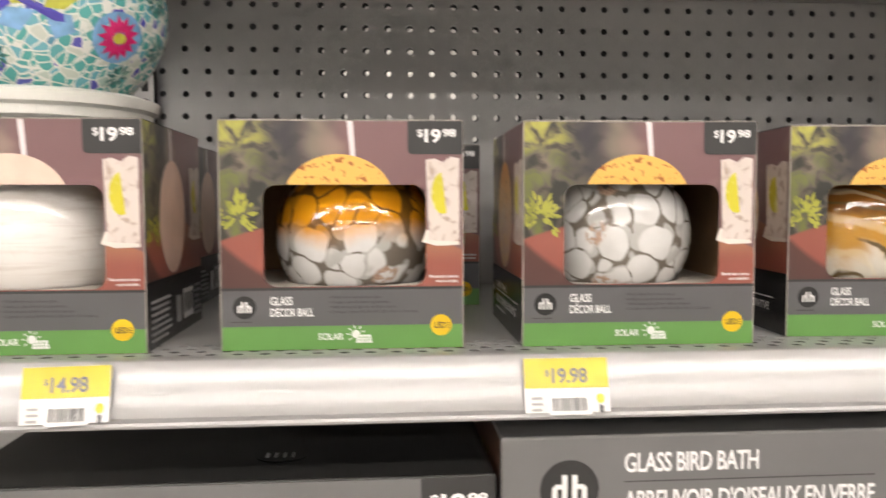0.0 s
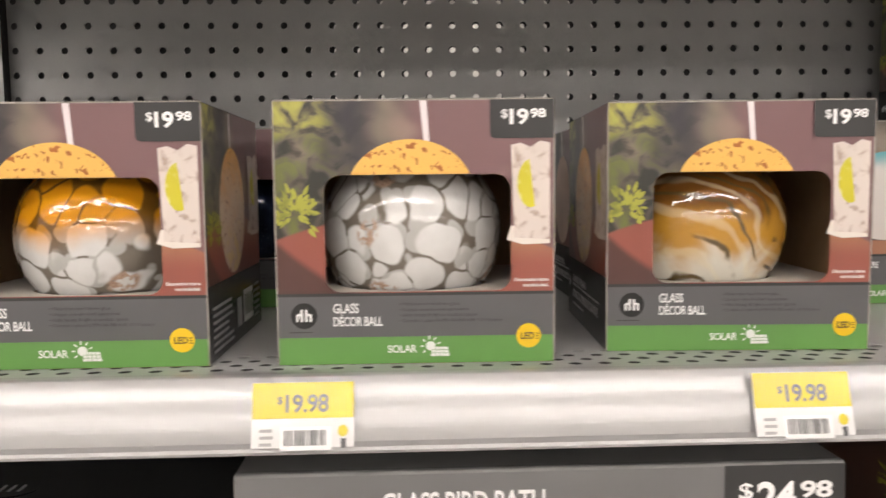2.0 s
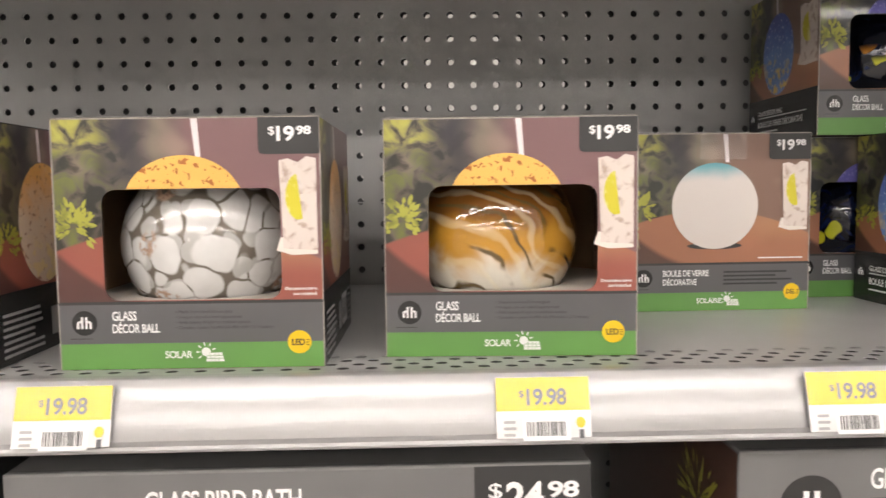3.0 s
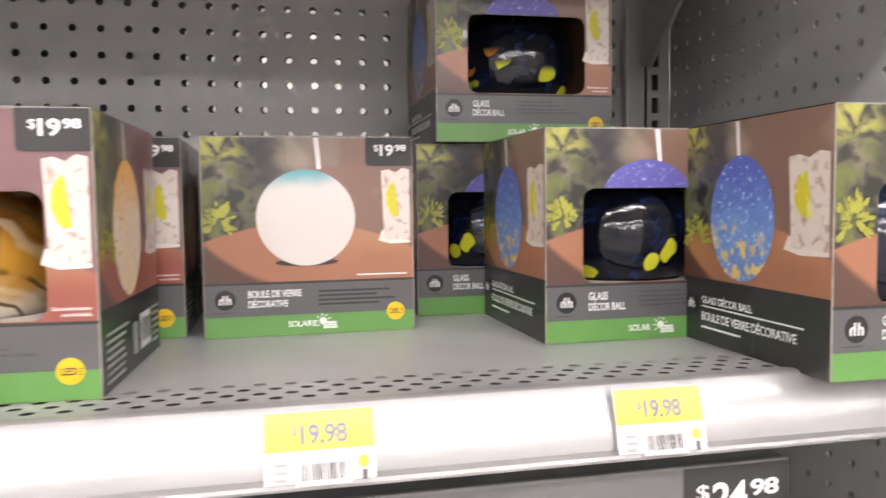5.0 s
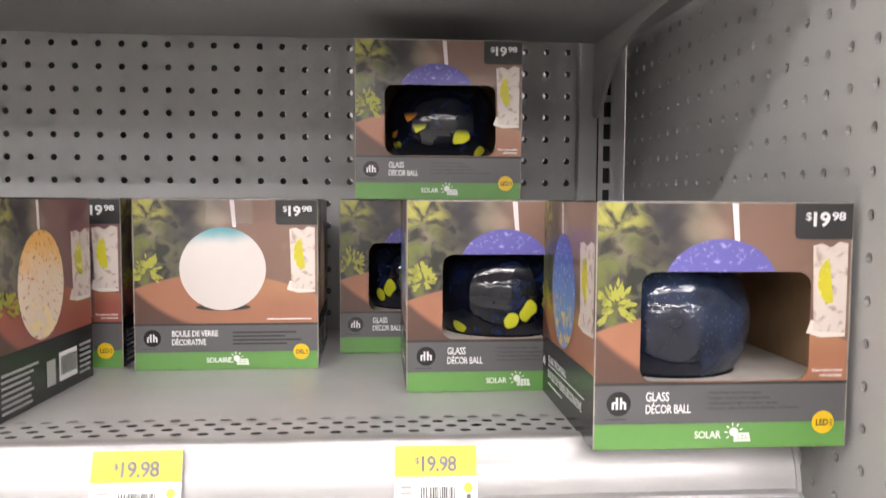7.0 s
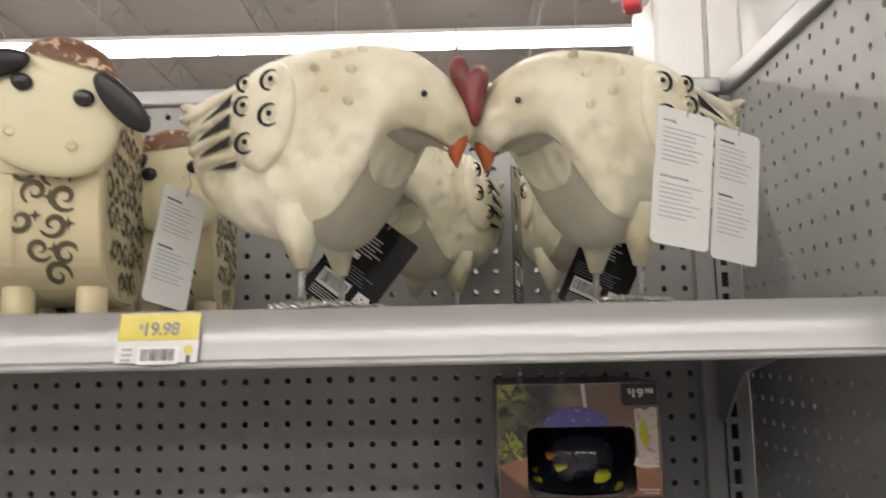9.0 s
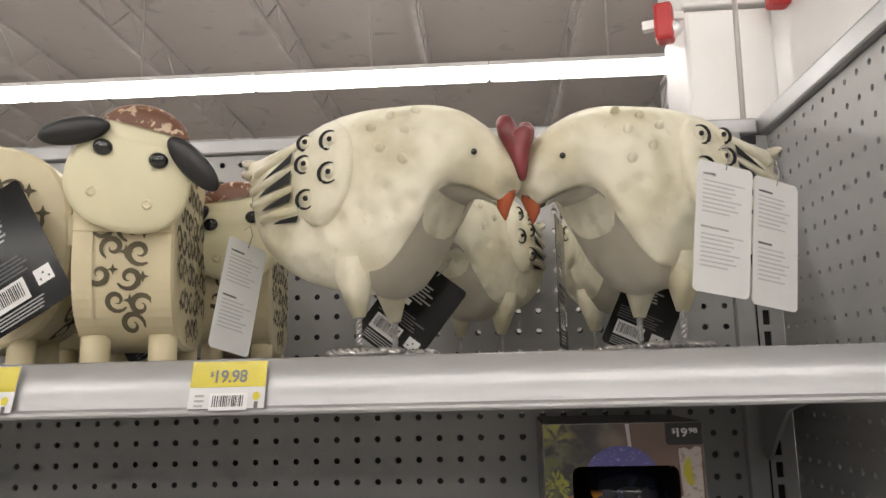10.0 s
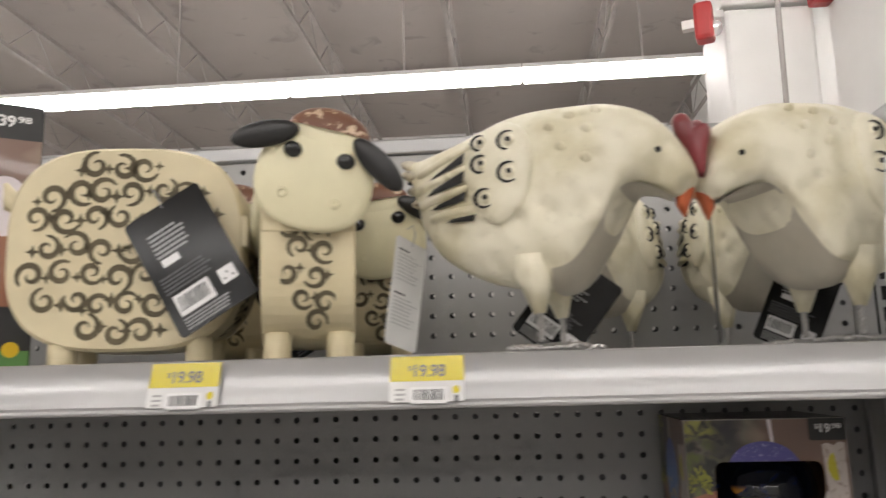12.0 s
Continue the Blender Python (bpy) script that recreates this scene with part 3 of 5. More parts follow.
def shelf(z, x0, x1, holes, label):
    t = thing("shelf", pose(0, 0, z), label, "shelf", "gondola shelves")
    if holes:
        y0, ch, cw = 0.482, 0.0102, 0.0165
        n = int((x1 - x0) / cw)
        block("deck_front", x0, x1, 0.4745, y0, -0.0012, 0, DECK, t)
        for r in range(4):
            s = cw / 2 if r % 2 else 0.0
            perforated("perforated_strip", [(x0 + s + cw * (i + 0.5), y0 + ch * (r + 0.5)) for i in range(n)], cw, ch, 0.0040, 0.0036, lambda u, v, d: (u, v, -d), 0.0004, DECK, t)
        # dark sheet added under the holes so that they look shaded
        block("hole_shade_sheet", x0 + 0.002, x1 - 0.005, y0 - 0.002, y0 + 4.4 * ch, -0.006, -0.004, HOLESHADE, t)
        block("deck", x0, x1, y0 + 4 * ch, 0.888, -0.0012, 0, DECK, t)
    else:
        block("deck", x0, x1, 0.4745, 0.888, -0.0012, 0, DECK, t)
    block("underside", x0 + 0.002, x1 + (0.021 if x1 > 0.5 else -0.004), 0.486, 0.886, -0.03, -0.016, GREY, t, bevel=0.004)
    extrude_profile("price_rail", LIPPTS, x0, x1 - 0.003, LIP, t, "silver price rail along the front")
    extrude_profile("end_cap", [(y - 0.0012, zz * 1.06) for y, zz in LIPPTS], x1 - 0.0028, x1, LIP, t)
    for bx in (x1 - 0.018, x0 + 0.012):
        v = [(0.56, -0.031), (0.885, -0.031), (0.885, -0.112), (0.868, -0.116), (0.835, -0.085), (0.80, -0.058), (0.72, -0.043), (0.56, -0.036)]
        extrude_profile("bracket", v, bx, bx + 0.004, GREY, t)
    return t


shelf(1.236, -0.28, 0.94, True, "grey metal shelf with perforated front strip and silver price rail")
shelf(1.5920, -0.28, 0.94, True, "grey metal top shelf with silver price rail")
shelf(0.86, -0.28, 0.94, False, "grey metal lower shelf with silver price rail")
shelf(1.236, -1.5, -0.2815, False, "grey metal shelf of the neighbouring bay")
setting(block("base_plinth", -1.5, 0.96, 0.47, 0.9, 0, 0.15, GREY), "grey metal base of the shelving", "plinth")


# ---------------------------------------------------------------- price tags
def price_tag(x, z, w, dollars, cents, lean=0.0, zdrop=0.0):
    t = thing("price_tag", pose(x, 0.4580, z + 0.0028 - zdrop, -18, lean, 0) @ Matrix.Scale(0.93, 4), f"yellow and white paper price tag reading ${dollars}.{cents}", "price tag", "price tags on the shelf rails")
    I = Matrix.Identity(4)
    h = 0.0350
    bm = box(bmesh.new(), 0, w, -0.0012, -0.0004, -h, 0)
    part("card", bm, P_SLEEVED, t)
    flat("yellow_band", t, I, rect(0.0002, w - 0.0002, -0.0195, -0.0002), P_TAGYEL, 0.0016)
    write(t, I, "$", 0.25 * w, -0.0122, 0.05 * w, 0.0045, P_TAGINK, 0.0019, "price_sign")
    write(t, I, dollars + "." + cents, 0.33 * w, -0.0165, 0.42 * w, 0.0098, P_TAGINK, 0.0019, "price_figure")
    bars(t, I, 0.1 * w, -0.0045, 0.4 * w, 0.003, 1, P_TAGYEL, 0.0017, 4)
    bars(t, I, 0.08 * w, -0.034, 0.15 * w, 0.011, 3, P_PALE, 0.0016, 3)
    barcode(t, I, 0.28 * w, -0.0365, 0.5 * w, 0.0125, 0.0016, 5)
    flat("yellow_mark", t, I, ell(0.89 * w, -0.0265, 0.0028, 0.0032, 12), P_TAGYEL, 0.0018)
    flat("small_figure", t, I, rect(0.87 * w, 0.92 * w, -0.0355, -0.0305), P_GREY, 0.0018)


Z1, Z2 = 1.233, 1.5890
price_tag(0.084, Z1, 0.0555, "19", "98")
price_tag(0.342, Z1, 0.0555, "19", "98")
price_tag(0.514, Z1, 0.0555, "19", "98", 0.0)
price_tag(0.689, Z1, 0.053, "19", "98", 0.5)
price_tag(-0.206, Z1, 0.0535, "14", "98", -1)
price_tag(0.404, Z2, 0.0555, "19", "98")
price_tag(0.231, Z2, 0.0555, "19", "98")


# ---------------------------------------------------------------- solar ball cartons
W, D, H = 0.154, 0.148, 0.146


def drink(parent, M, lift, x0, x1, z0, z1):
    w, h = x1 - x0, z1 - z0
    flat("printed_coaster", parent, M, [(x0 - 0.12 * w, z0 + 0.02 * h), (x0 + 0.3 * w, z0 - 0.03 * h), (x1, z0 - 0.02 * h), (x1, z0 + 0.1 * h), (x0, z0 + 0.16 * h)], P_COASTER, lift)
    flat("printed_glass", parent, M, [(x0 + 0.08 * w, z0 + 0.04 * h), (x1, z0 + 0.02 * h), (x1, z1 - 0.02 * h), (x0 + 0.75 * w, z1), (x0 + 0.5 * w, z1 - 0.06 * h), (x0 + 0.25 * w, z1 - 0.02 * h), (x0, z1 - 0.04 * h)], P_DRINK, lift + 0.0002)
    flat("printed_lemon", parent, M, ell(x0 + 0.5 * w, z0 + 0.58 * h, 0.34 * w, 0.24 * h, 16, radians(95), radians(290)), P_LEMON, lift + 0.0004)


def leaves(parent, M, lift, x0, x1, z0, z1, seed):
    rnd, s = random.Random(seed), []
    bx, bz, w0, h0 = x0 + 0.42 * (x1 - x0), z0 + 0.42 * (z1 - z0), x1 - x0, z1 - z0
    for i in range(64):
        a, l, w = rnd.uniform(-0.8, 3.9), rnd.uniform(0.12, 0.28), rnd.uniform(0.0007, 0.0016)
        c, sn = math.cos(a), math.sin(a)
        o = rnd.uniform(0.05, 0.42)
        p = []
        for q, r in ((o, 0), (o + 0.3 * l, 1), (o + 0.65 * l, 0.8), (o + l, 0), (o + 0.65 * l, -0.8), (o + 0.3 * l, -1)):
            p.append((min(max(bx + c * q * w0 * 0.9 - sn * w * r, x0), x1), bz + sn * q * h0 * 0.8 + c * w * r))
        s.append(p)
    multi("printed_leaves", parent, M, s, P_LEAF, lift)


def ring_plate(name, x0, x1, y0, y1, z0, z1, cx, cy, r, material, parent, label):
    """A rectangular plate with a round opening."""
    n, v, f = 40, [], []
    for z in (z0, z1):
        for i in range(n):
            c, q = math.cos(math.tau * (i + 0.5) / n), math.sin(math.tau * (i + 0.5) / n)
            k = min(((x1 if c > 0 else x0) - cx) / c, ((y1 if q > 0 else y0) - cy) / q)
            v += [(cx + r * c, cy + r * q, z), (cx + k * c, cy + k * q, z)]
    for i in range(n):
        j = (i + 1) % n
        a, b, c, d = 2 * i, 2 * i + 1, 2 * j + 1, 2 * j
        o = 2 * n
        f += [(a, d, c, b), (o + a, o + b, o + c, o + d), (a, o + a, o + d, d), (b, c, o + c, o + b)]
    return pyd(name, v, f, material, parent, label)


def carton(m, ball, dome, ph, side_ball, ballx, seed, label, lang="en", window=True):
    t = thing("lamp_box", m, label, "boxed lamp", "boxed solar glass balls")
    I = Matrix.Identity(4)
    x0, x1 = -W / 2, W / 2
    wx0, wx1, wz0, wz1 = x0 + 0.175 * W, x0 + 0.845 * W, 0.278 * H, 0.722 * H
    rim = round_rect(wx0, wx1, wz0, wz1, 0.0085)
    # front sheet with its window: the rim of each rounded corner fans out to the sheet's corner
    if window:
        n = len(rim)
        q4 = n // 4
        verts = [(x, 0.0, z) for x, z in rim] + [(x, 0.0012, z) for x, z in rim] + [(x1, 0.0, H), (x0, 0.0, H), (x0, 0.0, 0.0), (x1, 0.0, 0.0)]
        faces = []
        for i in range(n):
            j = (i + 1) % n
            g, g2 = 2 * n + i // q4, 2 * n + j // q4
            faces.append((i, g, j) if g == g2 else (i, g, g2, j))
            faces.append((i, j, n + j, n + i))
    else:
        verts, faces = [(x0, 0, 0), (x1, 0, 0), (x1, 0, H), (x0, 0, H)], [(0, 1, 2, 3)]
    f = pyd("front_panel", verts, faces, ph, t, "printed front with a photograph")
    uv = f.data.uv_layers.new(name="UVMap")
    for l in f.data.loops:
        v = f.data.vertices[l.vertex_index].co
        uv.data[l.index].uv = ((v.x - x0) / W, v.z / H)
    # shell, with an unprinted inside
    s = pyd("shell", [(x0, 0.0, 0), (x1, 0.0, 0), (x1, D, 0), (x0, D, 0), (x0, 0.0, H), (x1, 0.0, H), (x1, D, H), (x0, D, H)],
            [(3, 2, 1, 0), (4, 5, 6, 7), (2, 3, 7, 6)], LID, t, "black printed top and back")
    e = 0.0012
    if window:
        pyd("inner_lining", [(x0 + e, 0.0014, e), (x1 - e, 0.0014, e), (x1 - e, D - e, e), (x0 + e, D - e, e), (x0 + e, 0.0014, H - e), (x1 - e, 0.0014, H - e), (x1 - e, D - e, H - e), (x0 + e, D - e, H - e)],
            [(0, 1, 2, 3), (4, 5, 6, 7), (2, 3, 7, 6), (1, 2, 6, 5), (0, 3, 7, 4)], CARD, t, "brown unprinted card inside")
        ring_plate("insert", x0 + 2 * e, x1 - 2 * e, 0.002, D - 2 * e, 0.0375, 0.0395, ballx, 0.059, 0.0475, INSERT, t, "pale card insert")
    for sgn in (-1, 1):
        M = Matrix.Translation((sgn * W / 2, 0 if sgn > 0 else D, 0)) @ pose(0, 0, 0, 0, 0, 90 * sgn)
        sd = pyd("side_panel_print", [M @ Vector(p) for p in ((0, 0, 0), (D, 0, 0), (D, 0, H), (0, 0, H))], [(0, 1, 2, 3)], ph, t, "printed side with a photograph")
        uv = sd.data.uv_layers.new(name="UVMap")
        for l, q in zip(sd.data.loops, ((0, 0), (1, 0), (1, 1), (0, 1))):
            uv.data[l.index].uv = q
        flat("black_band", sd, M, rect(0, D, 0.0001, 0.30 * H), P_BLACK, 0.0003)
        flat("printed_ball", sd, M, ell(0.45 * D, 0.58 * H, 0.225 * D, 0.27 * H), side_ball, 0.0003)
        flat("printed_straw", sd, M, [(0.42 * D, 0.85 * H), (0.445 * D, 0.85 * H), (0.435 * D, 0.995 * H), (0.41 * D, 0.995 * H)], P_STRAW, 0.0003)
        drink(sd, M, 0.0004, 0.76 * D, 0.985 * D, 0.46 * H, 0.84 * H)
        leaves(sd, M, 0.0004, 0.01 * D, 0.25 * D, 0.42 * H, 0.62 * H, seed + 3)
        if sgn < 0:
            write(sd, M, "GLASS DÉCOR BALL", 0.16 * D, 0.185 * H, 0.38 * D, 0.042 * H, P_WHITE, 0.0006)
            flat("rule", sd, M, rect(0.16 * D, 0.86 * D, 0.168 * H, 0.174 * H), P_WHITE, 0.0006)
            write(sd, M, "BOULE DE VERRE DÉCORATIVE", 0.16 * D, 0.105 * H, 0.66 * D, 0.05 * H, P_WHITE, 0.0006)
            bars(sd, M, 0.16 * D, 0.07 * H, 0.4 * D, 0.02 * H, 1, P_WHITE, 0.0006)
            mark(sd, M, 0.075 * D, 0.175 * H, 0.045 * D, 0.0006)
        else:
            bars(sd, M, 0.06 * D, 0.03 * H, 0.34 * D, 0.2 * H, 7, P_PALE, 0.0006, seed)
            barcode(sd, M, 0.6 * D, 0.06 * H, 0.2 * D, 0.15 * H, 0.0006)
            flat("recycling_mark", sd, M, rect(0.47 * D, 0.56 * D, 0.06 * H, 0.19 * H), P_PALE, 0.0006)
            bars(sd, M, 0.83 * D, 0.05 * H, 0.14 * D, 0.18 * H, 6, P_PALE, 0.0006, seed + 1)
    # lid: flap line and logo on the top
    MT = Matrix.Translation((0, 0, H)) @ pose(0, 0, 0, -90, 0, 0)
    flat("lid_logo", t, MT, ell(0, 0.05, 0.017, 0.011), P_BLACK, 0.0006)
    multi("lid_logo_sign", t, MT, [rect(-0.007 + i * 0.0042, -0.0055 + i * 0.0042, 0.046, 0.054) for i in range(4)], P_PALE, 0.0009)
    block("lid_flap", x0 + 0.0015, x1 - 0.0015, 0.0006, D - 0.002, H + 0.0001, H + 0.0009, LID, t)
    # front print
    flat("grey_band", f, I, rect(x0, x1, 0.105 * H, 0.268 * H), P_GREY, 0.0003)
    flat("dark_rule", f, I, rect(x0, x1, 0.263 * H, 0.275 * H), P_DARK, 0.0004)
    flat("green_band", f, I, rect(x0, x1, 0.0002, 0.105 * H), P_GREEN, 0.0003)
    mark(f, I, x0 + 0.095 * W, 0.19 * H, 0.0073, 0.0006)
    bars(f, I, x0 + 0.04 * W, 0.125 * H, 0.11 * W, 0.008 * H, 1, P_DARK, 0.0006)
    if lang == "en":
        write(f, I, "GLASS", x0 + 0.20 * W, 0.198 * H, 0.092 * W, 0.038 * H, P_WHITE, 0.0006, "title")
        write(f, I, "DÉCOR BALL", x0 + 0.20 * W, 0.148 * H, 0.178 * W, 0.046 * H, P_WHITE, 0.0006, "title")
        for i, line in enumerate(("• Made from hand blown glass", "• Unique, one-of-a-kind appearance", "• Adds beauty & light to outdoor spaces", "• Contains 1 piece Ni-MH AA 300 mAh 1.2 V battery")):
            write(f, I, line, x0 + 0.44 * W, (0.222 - 0.0215 * i) * H, (0.215, 0.25, 0.28, 0.37)[i] * W, 0.0155 * H, P_DARK, 0.0006, "bullet_line")
        write(f, I, "SOLAR", x0 + 0.395 * W, 0.043 * H, 0.105 * W, 0.03 * H, P_WHITE, 0.0006, "solar_word")
    else:
        write(f, I, "BOULE DE VERRE", x0 + 0.20 * W, 0.198 * H, 0.25 * W, 0.036 * H, P_WHITE, 0.0006, "title")
        write(f, I, "DÉCORATIVE", x0 + 0.20 * W, 0.148 * H, 0.185 * W, 0.044 * H, P_WHITE, 0.0006, "title")
        bars(f, I, x0 + 0.53 * W, 0.148 * H, 0.38 * W, 0.09 * H, 4, P_DARK, 0.0006, seed)
        write(f, I, "SOLAIRE", x0 + 0.385 * W, 0.043 * H, 0.135 * W, 0.03 * H, P_WHITE, 0.0006, "solar_word")
    solar_icon(f, I, x0 + 0.53 * W, 0.028 * H, 0.072 * H, 0.0006)
    b = flat("led_badge", f, I, ell(x0 + 0.907 * W, 0.103 * H, 0.0069, 0.0069), P_YELLOW, 0.0008, "yellow round badge")
    write(b, I, "LED" if lang == "en" else "DEL", x0 + 0.878 * W, 0.09 * H, 0.05 * W, 0.026 * H, P_DARK, 0.0011, "badge_word")
    multi("badge_rays", b, I, [rect(x0 + 0.934 * W, x0 + 0.944 * W, (0.09 + i * 0.01) * H, (0.094 + i * 0.01) * H) for i in range(3)], P_DARK, 0.0011)
    flat("printed_straw", f, I, [(x0 + 0.535 * W, 0.84 * H), (x0 + 0.555 * W, 0.84 * H), (x0 + 0.545 * W, 0.998 * H), (x0 + 0.52 * W, 0.998 * H)], P_STRAW, 0.0003)
    drink(f, I, 0.0004, x0 + 0.845 * W, x0 + 0.985 * W, 0.465 * H, 0.845 * H)
    leaves(f, I, 0.0003, x0 + 0.005 * W, x0 + 0.17 * W, 0.48 * H, 0.72 * H, seed)
    if window:
        flat("printed_dome", f, I, ell(x0 + 0.485 * W, 0.66 * H, 0.225 * W, 0.195 * H, 24, radians(19), radians(161)), dome, 0.0005, "printed lit ball")
    else:
        flat("printed_ball_shadow", f, I, ell(x0 + 0.48 * W, 0.37 * H, 0.15 * W, 0.02 * H), P_DARK, 0.0003)
        flat("printed_ball", f, I, ell(x0 + 0.48 * W, 0.595 * H, 0.235 * W, 0.243 * H, 40), P_WHITEBALL, 0.0005, "printed white ball")
    pp = flat("price_patch", f, I, [(x1 - 0.0002, H), (x0 + 0.77 * W, H), (x0 + 0.77 * W, 0.875 * H), (x0 + 0.775 * W, 0.86 * H), (x0 + 0.79 * W, 0.855 * H), (x1 - 0.0002, 0.855 * H)], P_DARK, 0.0007, "black price patch")
    price(pp, I, x0 + 0.81 * W, 0.905 * H, 0.16 * W, 0.06 * H, "19", "98", P_WHITE, 0.001)
    if lang == "en":
        write(f, I, "Decorative items", x0 + 0.857 * W, 0.313 * H, 0.122 * W, 0.013 * H, P_WHITE, 0.0006, "small_print")
        write(f, I, "not included.", x0 + 0.888 * W, 0.292 * H, 0.091 * W, 0.013 * H, P_WHITE, 0.0006, "small_print")
    else:
        bars(f, I, x0 + 0.72 * W, 0.295 * H, 0.26 * W, 0.016 * H, 1, P_WHITE, 0.0006, 6)
    block("worn_top_edge", x0, x1, -0.0004, 0.0005, H - 0.0003, H + 0.0006, EDGE, t, "pale worn card edge")
    for ex in (x0, x1):
        block("worn_side_edge", ex - 0.00035, ex + 0.00035, -0.00035, 0.00035, 0.0005, H - 0.0006, EDGE, t, "pale worn card edge")
    if window:
        bm = bmesh.new()
        bmesh.ops.create_uvsphere(bm, u_segments=40, v_segments=28, radius=0.0565)
        bo = part("glass_ball", bm, BALL[ball], t, "glossy art glass ball", True)
        bo.matrix_basis = pose(ballx, 0.059, 0.0715, 0, 0, seed * 47) @ Matrix.Diagonal((1, 1, 0.98, 1))
    return t


amber = "carton with a window showing a "
ZS = 1.2362
carton(pose(-0.2245, 0.494, ZS), "white", P_PINKBALL, PH_PLUM, P_PINKBALL, -0.01, 1, amber + "white streaked glass ball")
carton(pose(-0.025, 0.4965, ZS), "amber_pebble", P_AMBERBALL, PH_PLUM, P_AMBERSIDE, 0.006, 2, amber + "amber and white pebbled glass ball")
carton(pose(0.168, 0.4935, ZS, 0, 0, -0.8), "white_pebble", P_AMBERBALL, PH_PLUM, P_AMBERSIDE, -0.003, 3, amber + "white pebbled glass ball")
carton(pose(0.3575, 0.511, ZS, 0, 0, -3), "stripe", P_AMBERBALL, PH_PLUM, P_AMBERSIDE, -0.008, 4, amber + "amber striped glass ball")
carton(pose(-0.245, 0.70, ZS), "white", P_PINKBALL, PH_PLUM, P_PINKBALL, -0.004, 5, amber + "white glass ball, back row")
carton(pose(0.012, 0.703, ZS), "navy", P_PINKBALL, PH_PLUM, P_PINKBALL, 0.004, 6, amber + "grey glass ball, back row")
carton(pose(0.38, 0.684, ZS), "white", P_PINKBALL, PH_PLUM, P_PINKBALL, 0.0, 7, amber + "glass ball, back row")
carton(pose(0.5485, 0.672, ZS, 0, 0, 1.2), "", P_WHITEBALL, PH_BROWN, P_PINKBALL, 0, 8, "closed carton printed with a glowing white glass ball", "fr", False)
carton(pose(0.718, 0.738, ZS), "blue", P_BLUEBALL, PH_BROWN, P_BLUESIDE, 0.0, 9, amber + "dark blue and yellow glass ball")
carton(pose(0.777, 0.585, ZS, 0, 0, 0.5), "blue", P_BLUEBALL, PH_BROWN, P_BLUESIDE, 0.004, 10, amber + "yellow-spotted black ball")
carton(pose(0.8825, 0.4405, ZS, 0, 0, 0.0), "navy", P_BLUEBALL, PH_BROWN, P_BLUESIDE, -0.0175, 11, amber + "navy blue glass ball")
carton(pose(0.733, 0.722, ZS + H + 0.0012, 0, 0, -1), "blue", P_BLUEBALL, PH_BROWN, P_BLUESIDE, 0.006, 12, amber + "yellow-spotted black ball, stacked")


tape = bpy.data.materials.new("clear_tape")
tape.use_nodes = True
_b = tape.node_tree.nodes["Principled BSDF"]
_b.inputs["Base Color"].default_value = (0.75, 0.72, 0.68, 1)
_b.inputs["Roughness"].default_value = 0.15
_b.inputs["Alpha"].default_value = 0.16
tab = thing("hang_tab", pose(0.5485, 0.672, ZS, 0, 0, 1.2), "clear plastic tab stuck over the carton edge", "sticker")
flat("tab_front", tab, Matrix.Identity(4), rect(-0.0165, 0.0225, H - 0.021, H - 0.0004), tape, 0.0013)
flat("tab_top", tab, Matrix.Translation((0, 0, H)) @ pose(0, 0, 0, -90, 0, 0), rect(-0.0165, 0.0225, 0.0006, 0.02), tape, 0.0014)


